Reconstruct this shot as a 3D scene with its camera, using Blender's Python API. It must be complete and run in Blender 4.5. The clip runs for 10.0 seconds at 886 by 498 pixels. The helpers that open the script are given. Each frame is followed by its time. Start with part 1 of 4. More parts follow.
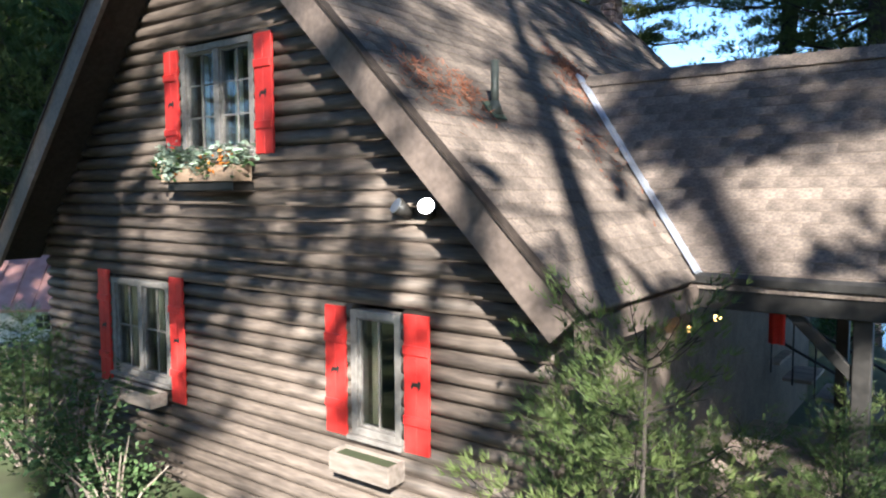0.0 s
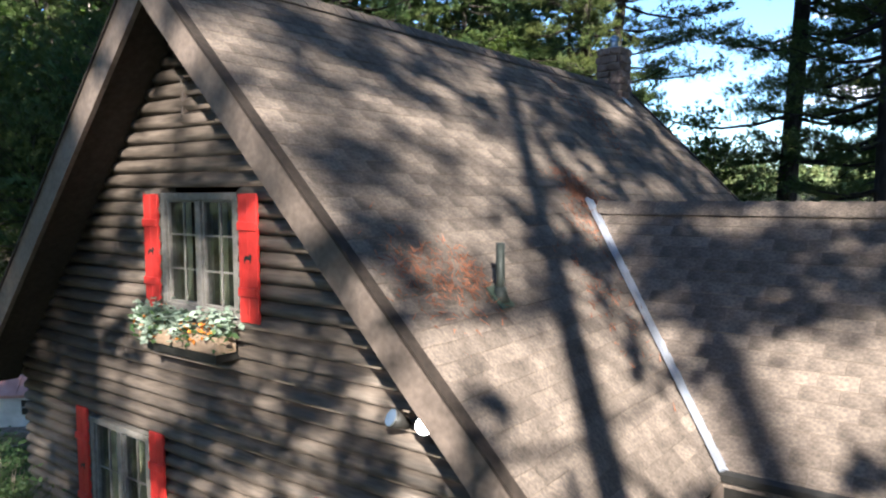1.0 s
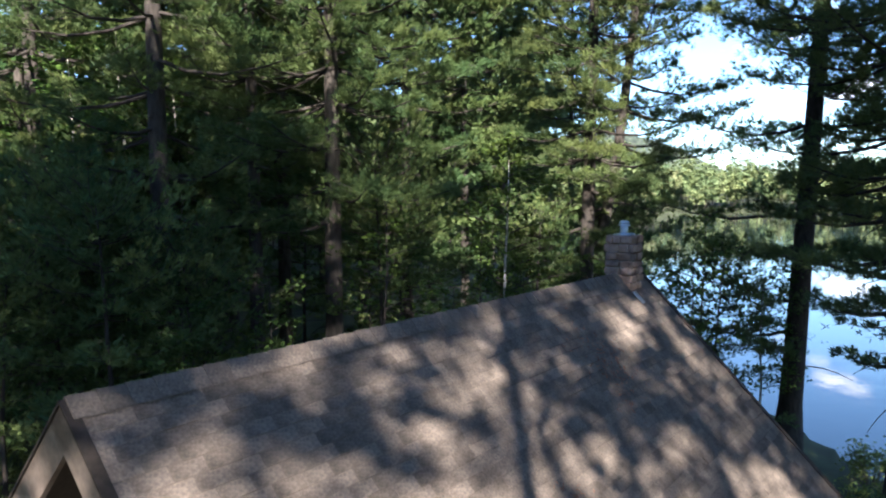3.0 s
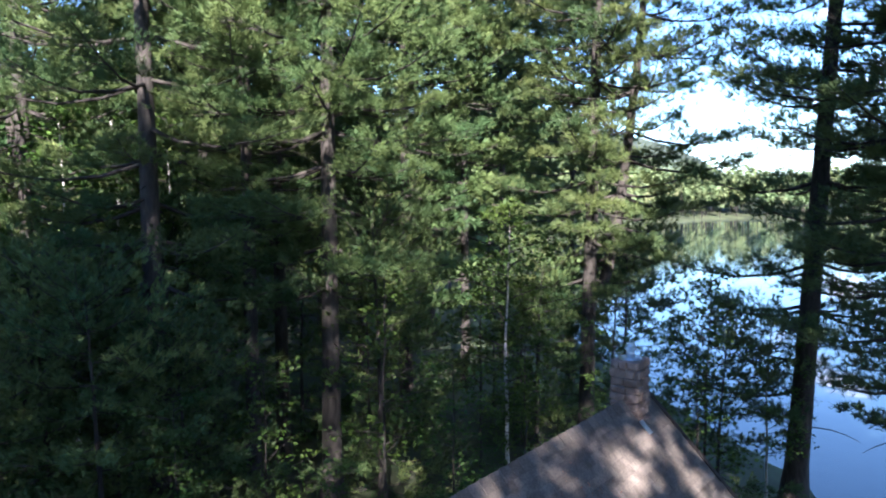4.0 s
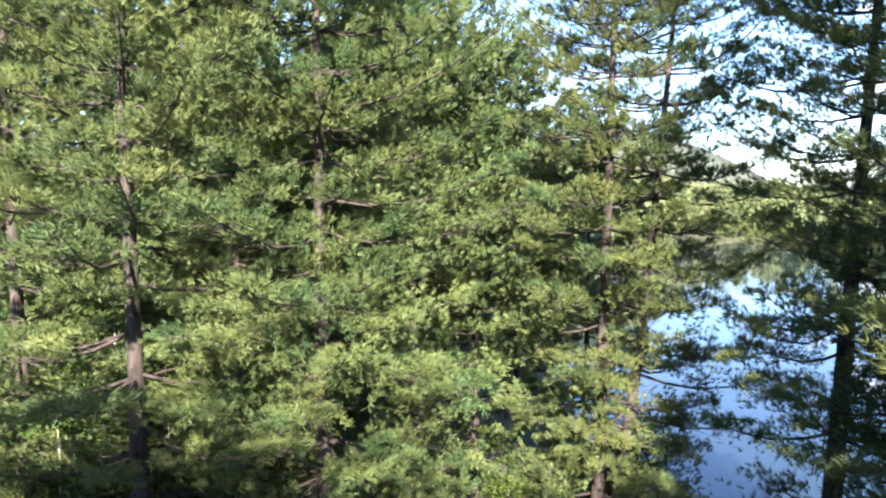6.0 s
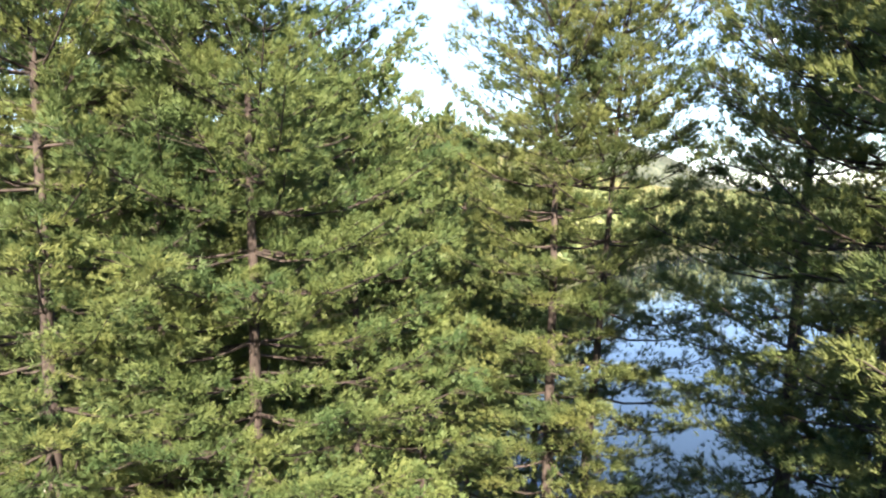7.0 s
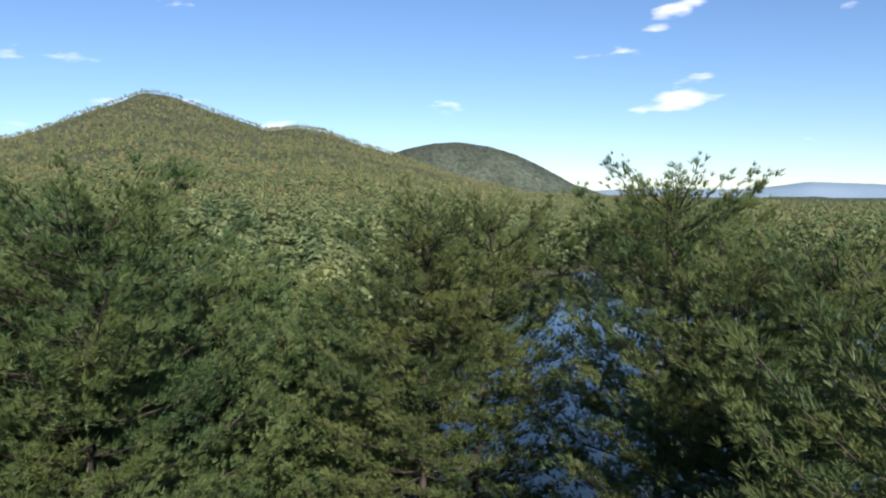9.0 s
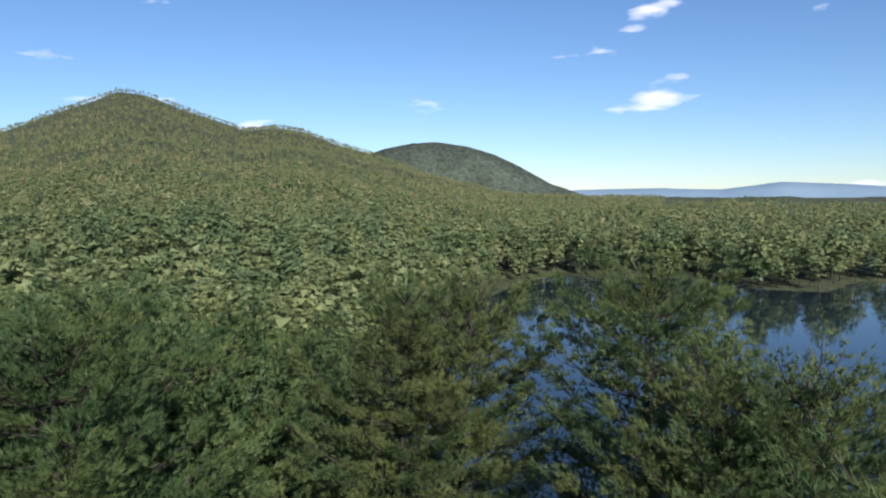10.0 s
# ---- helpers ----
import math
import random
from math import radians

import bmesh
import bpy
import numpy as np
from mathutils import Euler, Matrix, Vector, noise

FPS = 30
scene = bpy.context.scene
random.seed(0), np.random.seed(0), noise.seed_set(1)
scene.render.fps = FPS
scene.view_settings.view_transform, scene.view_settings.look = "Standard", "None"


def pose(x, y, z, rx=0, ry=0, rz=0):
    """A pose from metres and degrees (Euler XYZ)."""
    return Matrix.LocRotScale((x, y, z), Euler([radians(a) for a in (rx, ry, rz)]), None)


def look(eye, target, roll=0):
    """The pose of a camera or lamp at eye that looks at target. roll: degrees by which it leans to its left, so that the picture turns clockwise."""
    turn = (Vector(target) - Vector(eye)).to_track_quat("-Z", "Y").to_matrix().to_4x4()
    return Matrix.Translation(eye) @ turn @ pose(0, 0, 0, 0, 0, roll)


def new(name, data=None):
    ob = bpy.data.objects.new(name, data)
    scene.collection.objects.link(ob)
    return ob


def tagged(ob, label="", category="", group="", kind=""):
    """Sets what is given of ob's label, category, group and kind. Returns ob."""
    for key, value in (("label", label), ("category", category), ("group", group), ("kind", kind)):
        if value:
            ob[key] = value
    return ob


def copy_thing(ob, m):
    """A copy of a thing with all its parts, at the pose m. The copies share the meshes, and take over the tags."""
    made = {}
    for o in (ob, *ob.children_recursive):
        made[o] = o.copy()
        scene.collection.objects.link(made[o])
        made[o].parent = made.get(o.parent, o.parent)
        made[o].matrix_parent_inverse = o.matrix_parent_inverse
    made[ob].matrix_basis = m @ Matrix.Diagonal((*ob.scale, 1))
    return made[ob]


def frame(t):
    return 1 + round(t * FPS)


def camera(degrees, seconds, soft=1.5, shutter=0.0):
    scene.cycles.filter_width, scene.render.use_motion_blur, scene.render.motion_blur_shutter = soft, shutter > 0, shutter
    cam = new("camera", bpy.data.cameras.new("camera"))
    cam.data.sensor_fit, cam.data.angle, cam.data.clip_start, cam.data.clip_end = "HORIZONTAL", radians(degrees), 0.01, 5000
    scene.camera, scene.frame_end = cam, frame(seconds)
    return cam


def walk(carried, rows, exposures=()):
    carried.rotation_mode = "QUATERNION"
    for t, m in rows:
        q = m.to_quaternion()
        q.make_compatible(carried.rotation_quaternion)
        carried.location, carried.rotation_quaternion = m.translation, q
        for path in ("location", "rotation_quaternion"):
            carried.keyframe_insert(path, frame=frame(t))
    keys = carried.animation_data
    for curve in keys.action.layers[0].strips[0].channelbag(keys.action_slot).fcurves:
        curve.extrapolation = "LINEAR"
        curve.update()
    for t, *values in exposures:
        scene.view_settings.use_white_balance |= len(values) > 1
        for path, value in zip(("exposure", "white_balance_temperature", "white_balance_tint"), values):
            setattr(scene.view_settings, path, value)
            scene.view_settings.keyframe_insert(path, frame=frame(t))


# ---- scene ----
cam = camera(63.2, 10.0, 2.1)
PATH = [
    (0.0, pose(-0.000, 0.000, 3.400, 85.53, 0.22, -0.00)),
    (0.5, pose(0.015, 0.351, 4.158, 85.58, 0.23, 0.11)),
    (1.0, pose(0.014, 0.688, 4.941, 85.61, 0.23, 0.12)),
    (1.5, pose(0.023, 1.020, 5.757, 85.59, 0.27, 0.14)),
    (2.0, pose(0.066, 1.350, 6.654, 85.51, 0.34, 0.18)),
    (2.5, pose(0.099, 1.690, 7.581, 85.47, 0.40, 0.22)),
    (4.0, pose(0.168, 2.739, 10.628, 85.52, 0.38, 0.23)),
    (4.5, pose(0.147, 3.052, 11.908, 85.54, 0.33, 0.19)),
    (5.0, pose(0.249, 3.423, 13.753, 85.55, 0.29, 0.41)),
    (5.2, pose(0.331, 3.585, 14.670, 85.55, 0.28, 0.63)),
    (6.3, pose(1.482, 4.209, 20.877, 85.55, 0.30, 2.89)),
    (6.5, pose(1.586, 4.366, 21.922, 85.55, 0.30, 2.09)),
    (7.0, pose(1.753, 4.707, 24.578, 85.57, 0.30, -0.86)),
    (7.5, pose(1.871, 5.105, 27.502, 85.57, 0.29, -4.04)),
    (8.0, pose(1.936, 5.387, 30.428, 85.56, 0.29, -7.07)),
    (8.5, pose(1.975, 5.640, 32.776, 85.57, 0.28, -9.54)),
    (9.0, pose(2.012, 5.874, 34.525, 85.57, 0.29, -11.27)),
    (9.5, pose(2.076, 6.080, 36.068, 85.54, 0.30, -12.31)),
    (10.0, pose(2.140, 6.272, 37.571, 85.51, 0.31, -12.97)),
]
EXPOSURES = [(0.0, 2.45, 5650, 10), (1.0, 2.38, 5800, 10), (2.5, 2.5, 5900, 11), (4.0, 2.95, 5400, 18), (5.0, 3.2, 5400, 20), (6.5, 2.95, 6650, 22), (7.0, 2.8, 6850, 22), (7.5, 2.35, 6700, 21),
             (8.0, 1.7, 6500, 20), (8.5, 1.25, 6200, 20), (9.0, 0.93, 5900, 18), (10.0, 0.68, 5650, 16)]
walk(cam, PATH, EXPOSURES)

# ---- sky and sun ----
SUN_EL, SUN_AZ = 29.0, 177.0          # azimuth clockwise from +y
world = bpy.data.worlds.new("world")
scene.world = world
world.use_nodes = True
wn, wl = world.node_tree.nodes, world.node_tree.links
sky = wn.new("ShaderNodeTexSky")
sky.sky_type, sky.sun_disc = "NISHITA", False
sky.sun_elevation, sky.sun_rotation = radians(SUN_EL), radians(SUN_AZ)
sky.altitude, sky.air_density, sky.dust_density, sky.ozone_density = 900, 1.0, 0.0, 1.7
# a few small fair-weather clouds above the horizon
wtex, wmap, wno, wramp, wmix = (wn.new("ShaderNode" + k) for k in ("TexCoord", "Mapping", "TexNoise", "ValToRGB", "Mix"))
wmap.inputs["Scale"].default_value = (1.0, 1.0, 3.6)
wno.inputs["Scale"].default_value, wno.inputs["Detail"].default_value, wno.inputs["Roughness"].default_value = 7.5, 5, 0.45
wramp.color_ramp.elements[0].position, wramp.color_ramp.elements[1].position = 0.655, 0.76
wl.new(wtex.outputs["Generated"], wmap.inputs[0])
wl.new(wmap.outputs[0], wno.inputs["Vector"])
wl.new(wno.outputs["Fac"], wramp.inputs[0])
wmix.data_type = "RGBA"
wl.new(wramp.outputs[0], wmix.inputs["Factor"])
wtint = wn.new("ShaderNodeMix")
wtint.data_type, wtint.blend_type = "RGBA", "MULTIPLY"
wtint.inputs["Factor"].default_value = 1.0
wtint.inputs[7].default_value = (0.88, 1.0, 1.08, 1)
wl.new(sky.outputs[0], wtint.inputs[6])
wl.new(wtint.outputs[2], wmix.inputs[6])
wmix.inputs[7].default_value = (13.0, 12.4, 12.4, 1)
wl.new(wmix.outputs[2], wn["Background"].inputs[0])
wn["Background"].inputs[1].default_value = 0.06
sun = new("sun", bpy.data.lights.new("sun", "SUN"))
sun.data.energy, sun.data.angle, sun.data.color = 5.0, radians(0.55), (1.0, 0.90, 0.72)
az, el = radians(SUN_AZ), radians(SUN_EL)
to_sun = Vector((math.sin(az) * math.cos(el), math.cos(az) * math.cos(el), math.sin(el)))
sun.matrix_world = look(to_sun * 60, (0, 0, 0))


# ---- materials ----
def material(name, c1, c2, scale=8.0, rough=0.8, bump=0.3, metal=0.0, stretch=(1, 1, 1), island=0.0, big=0.25, spec=0.3, detail=6):
    """A rough surface between two colours: fine grain, broad stains and, where asked, a shift from piece to piece."""
    m = bpy.data.materials.new(name)
    m.use_nodes = True
    n, l = m.node_tree.nodes, m.node_tree.links
    b = n["Principled BSDF"]
    tc, mp = n.new("ShaderNodeTexCoord"), n.new("ShaderNodeMapping")
    mp.inputs["Scale"].default_value = stretch
    l.new(tc.outputs["Object"], mp.inputs[0])
    fine, broad = n.new("ShaderNodeTexNoise"), n.new("ShaderNodeTexNoise")
    fine.inputs["Scale"].default_value, fine.inputs["Detail"].default_value = scale, detail
    broad.inputs["Scale"].default_value, broad.inputs["Detail"].default_value = scale * 0.13, 3
    l.new(mp.outputs[0], fine.inputs["Vector"])
    l.new(mp.outputs[0], broad.inputs["Vector"])
    ramp = n.new("ShaderNodeValToRGB")
    ramp.color_ramp.elements[0].position, ramp.color_ramp.elements[1].position = 0.3, 0.7
    ramp.color_ramp.elements[0].color, ramp.color_ramp.elements[1].color = (*c1, 1), (*c2, 1)
    l.new(fine.outputs["Fac"], ramp.inputs[0])
    hsv = n.new("ShaderNodeHueSaturation")
    l.new(ramp.outputs[0], hsv.inputs["Color"])
    mr = n.new("ShaderNodeMapRange")
    mr.inputs["From Min"].default_value, mr.inputs["From Max"].default_value = 0.3, 0.7
    mr.inputs["To Min"].default_value, mr.inputs["To Max"].default_value = 1 - big, 1 + big
    l.new(broad.outputs["Fac"], mr.inputs["Value"])
    value = mr.outputs[0]
    if island:
        oi, ge = n.new("ShaderNodeObjectInfo"), n.new("ShaderNodeNewGeometry")
        add, fr, sp, mul = (n.new("ShaderNodeMath") for _ in range(4))
        l.new(oi.outputs["Random"], add.inputs[0])
        l.new(ge.outputs["Random Per Island"], add.inputs[1])
        fr.operation = "FRACT"
        l.new(add.outputs[0], fr.inputs[0])
        sp.operation, mul.operation = "MULTIPLY_ADD", "MULTIPLY"
        sp.inputs[1].default_value, sp.inputs[2].default_value = 2 * island, 1 - island
        l.new(fr.outputs[0], sp.inputs[0])
        l.new(sp.outputs[0], mul.inputs[0])
        l.new(value, mul.inputs[1])
        value = mul.outputs[0]
    l.new(value, hsv.inputs["Value"])
    l.new(hsv.outputs[0], b.inputs["Base Color"])
    b.inputs["Roughness"].default_value, b.inputs["Metallic"].default_value = rough, metal
    b.inputs["Specular IOR Level"].default_value = spec
    if bump:
        bp = n.new("ShaderNodeBump")
        bp.inputs["Strength"].default_value, bp.inputs["Distance"].default_value = bump, 0.02
        l.new(fine.outputs["Fac"], bp.inputs["Height"])
        l.new(bp.outputs[0], b.inputs["Normal"])
    return m


def foliage(name, c1, c2, scale=0.5, through_light=0.35, spread=0.35):
    """Leaves or needles: two greens mixed in clumps, each blade a little different, with light passing through."""
    m = bpy.data.materials.new(name)
    m.use_nodes = True
    n, l = m.node_tree.nodes, m.node_tree.links
    n.remove(n["Principled BSDF"])
    geo, no, info = n.new("ShaderNodeNewGeometry"), n.new("ShaderNodeTexNoise"), n.new("ShaderNodeObjectInfo")
    no.inputs["Scale"].default_value = scale
    l.new(geo.outputs["Position"], no.inputs["Vector"])
    ramp = n.new("ShaderNodeValToRGB")
    ramp.color_ramp.elements[0].position, ramp.color_ramp.elements[1].position = 0.35, 0.65
    ramp.color_ramp.elements[0].color, ramp.color_ramp.elements[1].color = (*c1, 1), (*c2, 1)
    l.new(no.outputs["Fac"], ramp.inputs[0])
    hsv, mr, mo = n.new("ShaderNodeHueSaturation"), n.new("ShaderNodeMapRange"), n.new("ShaderNodeMapRange")
    mr.inputs["To Min"].default_value, mr.inputs["To Max"].default_value = 1 - spread, 1 + spread
    mo.inputs["To Min"].default_value, mo.inputs["To Max"].default_value = 0.485, 0.51
    l.new(geo.outputs["Random Per Island"], mr.inputs["Value"])
    l.new(info.outputs["Random"], mo.inputs["Value"])
    l.new(mr.outputs[0], hsv.inputs["Value"])
    l.new(mo.outputs[0], hsv.inputs["Hue"])
    l.new(ramp.outputs[0], hsv.inputs["Color"])
    d, t, g, mix, mix2 = (n.new("ShaderNode" + k) for k in ("BsdfDiffuse", "BsdfTranslucent", "BsdfGlossy", "MixShader", "MixShader"))
    l.new(hsv.outputs[0], d.inputs[0])
    l.new(hsv.outputs[0], t.inputs[0])
    g.inputs["Roughness"].default_value, g.inputs["Color"].default_value = 0.5, (0.6, 0.6, 0.6, 1)
    mix.inputs[0].default_value, mix2.inputs[0].default_value = through_light, 0.015
    l.new(d.outputs[0], mix.inputs[1])
    l.new(t.outputs[0], mix.inputs[2])
    l.new(mix.outputs[0], mix2.inputs[1])
    l.new(g.outputs[0], mix2.inputs[2])
    l.new(mix2.outputs[0], n["Material Output"].inputs["Surface"])
    return m


M_LOG = material("log_siding", (0.065, 0.050, 0.041), (0.135, 0.106, 0.087), 30, 0.6, 0.25, stretch=(0.15, 1, 1), island=0.15)
M_TRIM = material("brown_trim", (0.085, 0.065, 0.055), (0.13, 0.10, 0.085), 20, 0.55, 0.15)
# brown taken down to near black to hold the shadow under the overhang
M_SOFFIT = material("shade_dark_soffit", (0.018, 0.013, 0.010), (0.035, 0.025, 0.020), 16, 0.8, 0.2)
M_SHINGLE = material("shingles", (0.09, 0.072, 0.062), (0.17, 0.132, 0.108), 38, 0.95, 0.5, island=0.22, big=0.3)
M_RED = material("red_paint", (0.50, 0.028, 0.024), (0.60, 0.042, 0.034), 14, 0.45, 0.12)
M_BLACK = material("black_paint", (0.015, 0.014, 0.013), (0.03, 0.027, 0.025), 12, 0.5, 0.1)
M_FRAME = material("grey_frame", (0.15, 0.135, 0.12), (0.22, 0.20, 0.185), 18, 0.5, 0.1)
M_BOX = material("planter_wood", (0.22, 0.15, 0.10), (0.34, 0.24, 0.17), 22, 0.7, 0.25, stretch=(0.2, 1, 1))
M_STONE = material("chimney_stone", (0.16, 0.105, 0.085), (0.29, 0.205, 0.165), 9, 0.85, 0.6, island=0.3)
M_MORTAR = material("mortar", (0.20, 0.17, 0.15), (0.30, 0.26, 0.23), 30, 0.95, 0.5)
M_METAL = material("galvanised", (0.45, 0.47, 0.50), (0.60, 0.62, 0.66), 10, 0.35, 0.05, metal=0.9)
M_FLASH = material("valley_metal", (0.34, 0.36, 0.42), (0.48, 0.52, 0.62), 6, 0.45, 0.05, metal=0.5)
M_PIPE = material("vent_pipe", (0.02, 0.025, 0.022), (0.05, 0.055, 0.05), 12, 0.5, 0.1)
M_BARK = material("pine_bark", (0.022, 0.018, 0.016), (0.060, 0.049, 0.042), 9, 0.95, 1.0, stretch=(1, 1, 0.3), big=0.4)
M_BIRCH = material("birch_bark", (0.28, 0.25, 0.22), (0.50, 0.46, 0.41), 5, 0.8, 0.3, stretch=(1, 1, 2.5), big=0.3)
M_TWIG = material("dead_twigs", (0.16, 0.125, 0.10), (0.30, 0.25, 0.21), 8, 0.9, 0.3)
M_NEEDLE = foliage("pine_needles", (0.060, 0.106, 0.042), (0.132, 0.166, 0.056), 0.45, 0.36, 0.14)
# lighter and greyer than the near needles: distance haze and sun in the colour
M_NEEDLE_FAR = foliage("far_haze_needles", (0.100, 0.150, 0.070), (0.215, 0.245, 0.105), 0.09, 0.3, 0.16)
# greens lowered: the shade over the undergrowth is put into the leaf colour
M_LEAF = foliage("shaded_maple_leaves", (0.032, 0.064, 0.016), (0.078, 0.125, 0.026), 0.8, 0.36)
# far leaves lifted likewise, haze and sunlight mixed into both greens
M_LEAF_FAR = foliage("far_haze_leaves", (0.118, 0.165, 0.075), (0.255, 0.238, 0.112), 0.06, 0.3, 0.18)
M_SHRUB = foliage("shrub_leaves", (0.035, 0.075, 0.030), (0.11, 0.17, 0.07), 1.6, 0.3)
M_GROUND = material("forest_floor", (0.040, 0.040, 0.022), (0.058, 0.075, 0.030), 0.9, 0.95, 0.5, big=0.5)
M_WHITE = material("white_paint", (0.70, 0.68, 0.64), (0.82, 0.80, 0.76), 12, 0.6, 0.1)
M_RUST = material("red_metal_roof", (0.40, 0.20, 0.17), (0.52, 0.29, 0.25), 5, 0.45, 0.05, metal=0.2)
M_DECK = material("deck_boards", (0.20, 0.15, 0.12), (0.32, 0.26, 0.22), 15, 0.8, 0.3, stretch=(0.2, 1, 1), island=0.15)


def plain(name, colour, rough=0.5, metal=0.0, transmission=0.0, glow=0.0):
    m = bpy.data.materials.new(name)
    m.use_nodes = True
    b = m.node_tree.nodes["Principled BSDF"]
    b.inputs["Base Color"].default_value = (*colour, 1)
    b.inputs["Roughness"].default_value, b.inputs["Metallic"].default_value = rough, metal
    b.inputs["Transmission Weight"].default_value = transmission
    if glow:
        b.inputs["Emission Color"].default_value, b.inputs["Emission Strength"].default_value = (*colour, 1), glow
    return m


M_GLASS = plain("window_glass", (0.75, 0.8, 0.78), 0.02, 0.0, 1.0)
M_BULB = plain("lamp_glow", (1.0, 0.95, 0.85), 0.4, 0.0, 0.0, 3.0)
M_AMBER = plain("amber_glow", (1.0, 0.55, 0.15), 0.4, 0.0, 0.0, 2.0)

# water: dark and mirror-like, with small ripples
M_WATER = plain("lake_water", (0.012, 0.022, 0.028), 0.04)
wt = M_WATER.node_tree
rip, bmp, wtc = wt.nodes.new("ShaderNodeTexNoise"), wt.nodes.new("ShaderNodeBump"), wt.nodes.new("ShaderNodeTexCoord")
rip.inputs["Scale"].default_value, rip.inputs["Detail"].default_value = 0.8, 4
bmp.inputs["Strength"].default_value, bmp.inputs["Distance"].default_value = 0.05, 0.1
wt.links.new(wtc.outputs["Object"], rip.inputs["Vector"])
wt.links.new(rip.outputs["Fac"], bmp.inputs["Height"])
wt.links.new(bmp.outputs[0], wt.nodes["Principled BSDF"].inputs["Normal"])


# ---- mesh helpers ----
def obj_np(name, verts, faces, mat, parent=None, label="", smooth=False, normals=None):
    """One mesh object from numpy arrays: verts (n, 3), faces (m, 3 or 4)."""
    verts, faces = np.asarray(verts, np.float32), np.asarray(faces, np.int32)
    k = faces.shape[1]
    me = bpy.data.meshes.new(name)
    me.vertices.add(len(verts))
    me.vertices.foreach_set("co", verts.ravel())
    me.loops.add(faces.size)
    me.loops.foreach_set("vertex_index", faces.ravel())
    me.polygons.add(len(faces))
    me.polygons.foreach_set("loop_start", np.arange(0, faces.size, k, dtype=np.int32))
    me.polygons.foreach_set("loop_total", np.full(len(faces), k, np.int32))
    if smooth:
        me.polygons.foreach_set("use_smooth", np.ones(len(faces), bool))
    me.update(calc_edges=True)
    if normals is not None:
        me.shade_smooth()
        me.normals_split_custom_set_from_vertices(normals)
    elif not smooth:
        me.shade_flat()
    me.materials.append(mat)
    ob = new(name, me)
    ob.parent = parent
    if label:
        ob["label"] = label
    return ob


def part(name, bm, mat, parent=None, label="", smooth=False):
    me = bpy.data.meshes.new(name)
    bmesh.ops.recalc_face_normals(bm, faces=bm.faces)
    bm.to_mesh(me)
    bm.free()
    me.materials.append(mat)
    if smooth:
        me.polygons.foreach_set("use_smooth", np.ones(len(me.polygons), bool))
    ob = new(name, me)
    ob.parent = parent
    if label:
        ob["label"] = label
    return ob


def box(bm, x0, x1, y0, y1, z0, z1, bevel=0.0, m=None):
    """A block between the given limits, with softened edges."""
    r = bmesh.ops.create_cube(bm, size=1.0)
    mat = Matrix.LocRotScale(((x0 + x1) / 2, (y0 + y1) / 2, (z0 + z1) / 2), None, (abs(x1 - x0), abs(y1 - y0), abs(z1 - z0)))
    bmesh.ops.transform(bm, matrix=(m @ mat) if m else mat, verts=r["verts"])
    if bevel:
        es = list({e for v in r["verts"] for e in v.link_edges})
        bmesh.ops.bevel(bm, geom=es, offset=bevel, segments=1, affect="EDGES")
    return bm


def block(name, lim, mat, parent, bevel=0.006, label=""):
    return part(name, box(bmesh.new(), *lim, bevel), mat, parent, label)


def prism(bm, outline, y0, y1):
    """An outline in (x, z) drawn out from y0 to y1."""
    a = [bm.verts.new((x, y0, z)) for x, z in outline]
    b = [bm.verts.new((x, y1, z)) for x, z in outline]
    n = len(a)
    bm.faces.new(a)
    bm.faces.new(b[::-1])
    for i in range(n):
        bm.faces.new((a[i], b[i], b[(i + 1) % n], a[(i + 1) % n]))
    return bm


def tube(points, radii, sides=8):
    """A tapered tube along points: numpy verts and quads."""
    pts = np.asarray(points, float)
    d = np.gradient(pts, axis=0)
    d /= np.linalg.norm(d, axis=1)[:, None] + 1e-9
    ref = np.where(np.abs(d[:, 2:3]) > 0.9, np.array([[1.0, 0, 0]]), np.array([[0, 0, 1.0]]))
    a = np.cross(d, ref)
    a /= np.linalg.norm(a, axis=1)[:, None] + 1e-9
    b = np.cross(d, a)
    th = np.linspace(0, 2 * np.pi, sides, endpoint=False)
    v = pts[:, None, :] + np.asarray(radii)[:, None, None] * (np.cos(th)[None, :, None] * a[:, None, :] + np.sin(th)[None, :, None] * b[:, None, :])
    n = len(pts)
    i, j = np.meshgrid(np.arange(n - 1), np.arange(sides), indexing="ij")
    f = np.stack([i * sides + j, i * sides + (j + 1) % sides, (i + 1) * sides + (j + 1) % sides, (i + 1) * sides + j], -1).reshape(-1, 4)
    return v.reshape(-1, 3), f


def join_np(parts):
    vs, fs, o = [], [], 0
    for v, f in parts:
        vs.append(v)
        fs.append(f + o)
        o += len(v)
    return np.concatenate(vs), np.concatenate(fs)


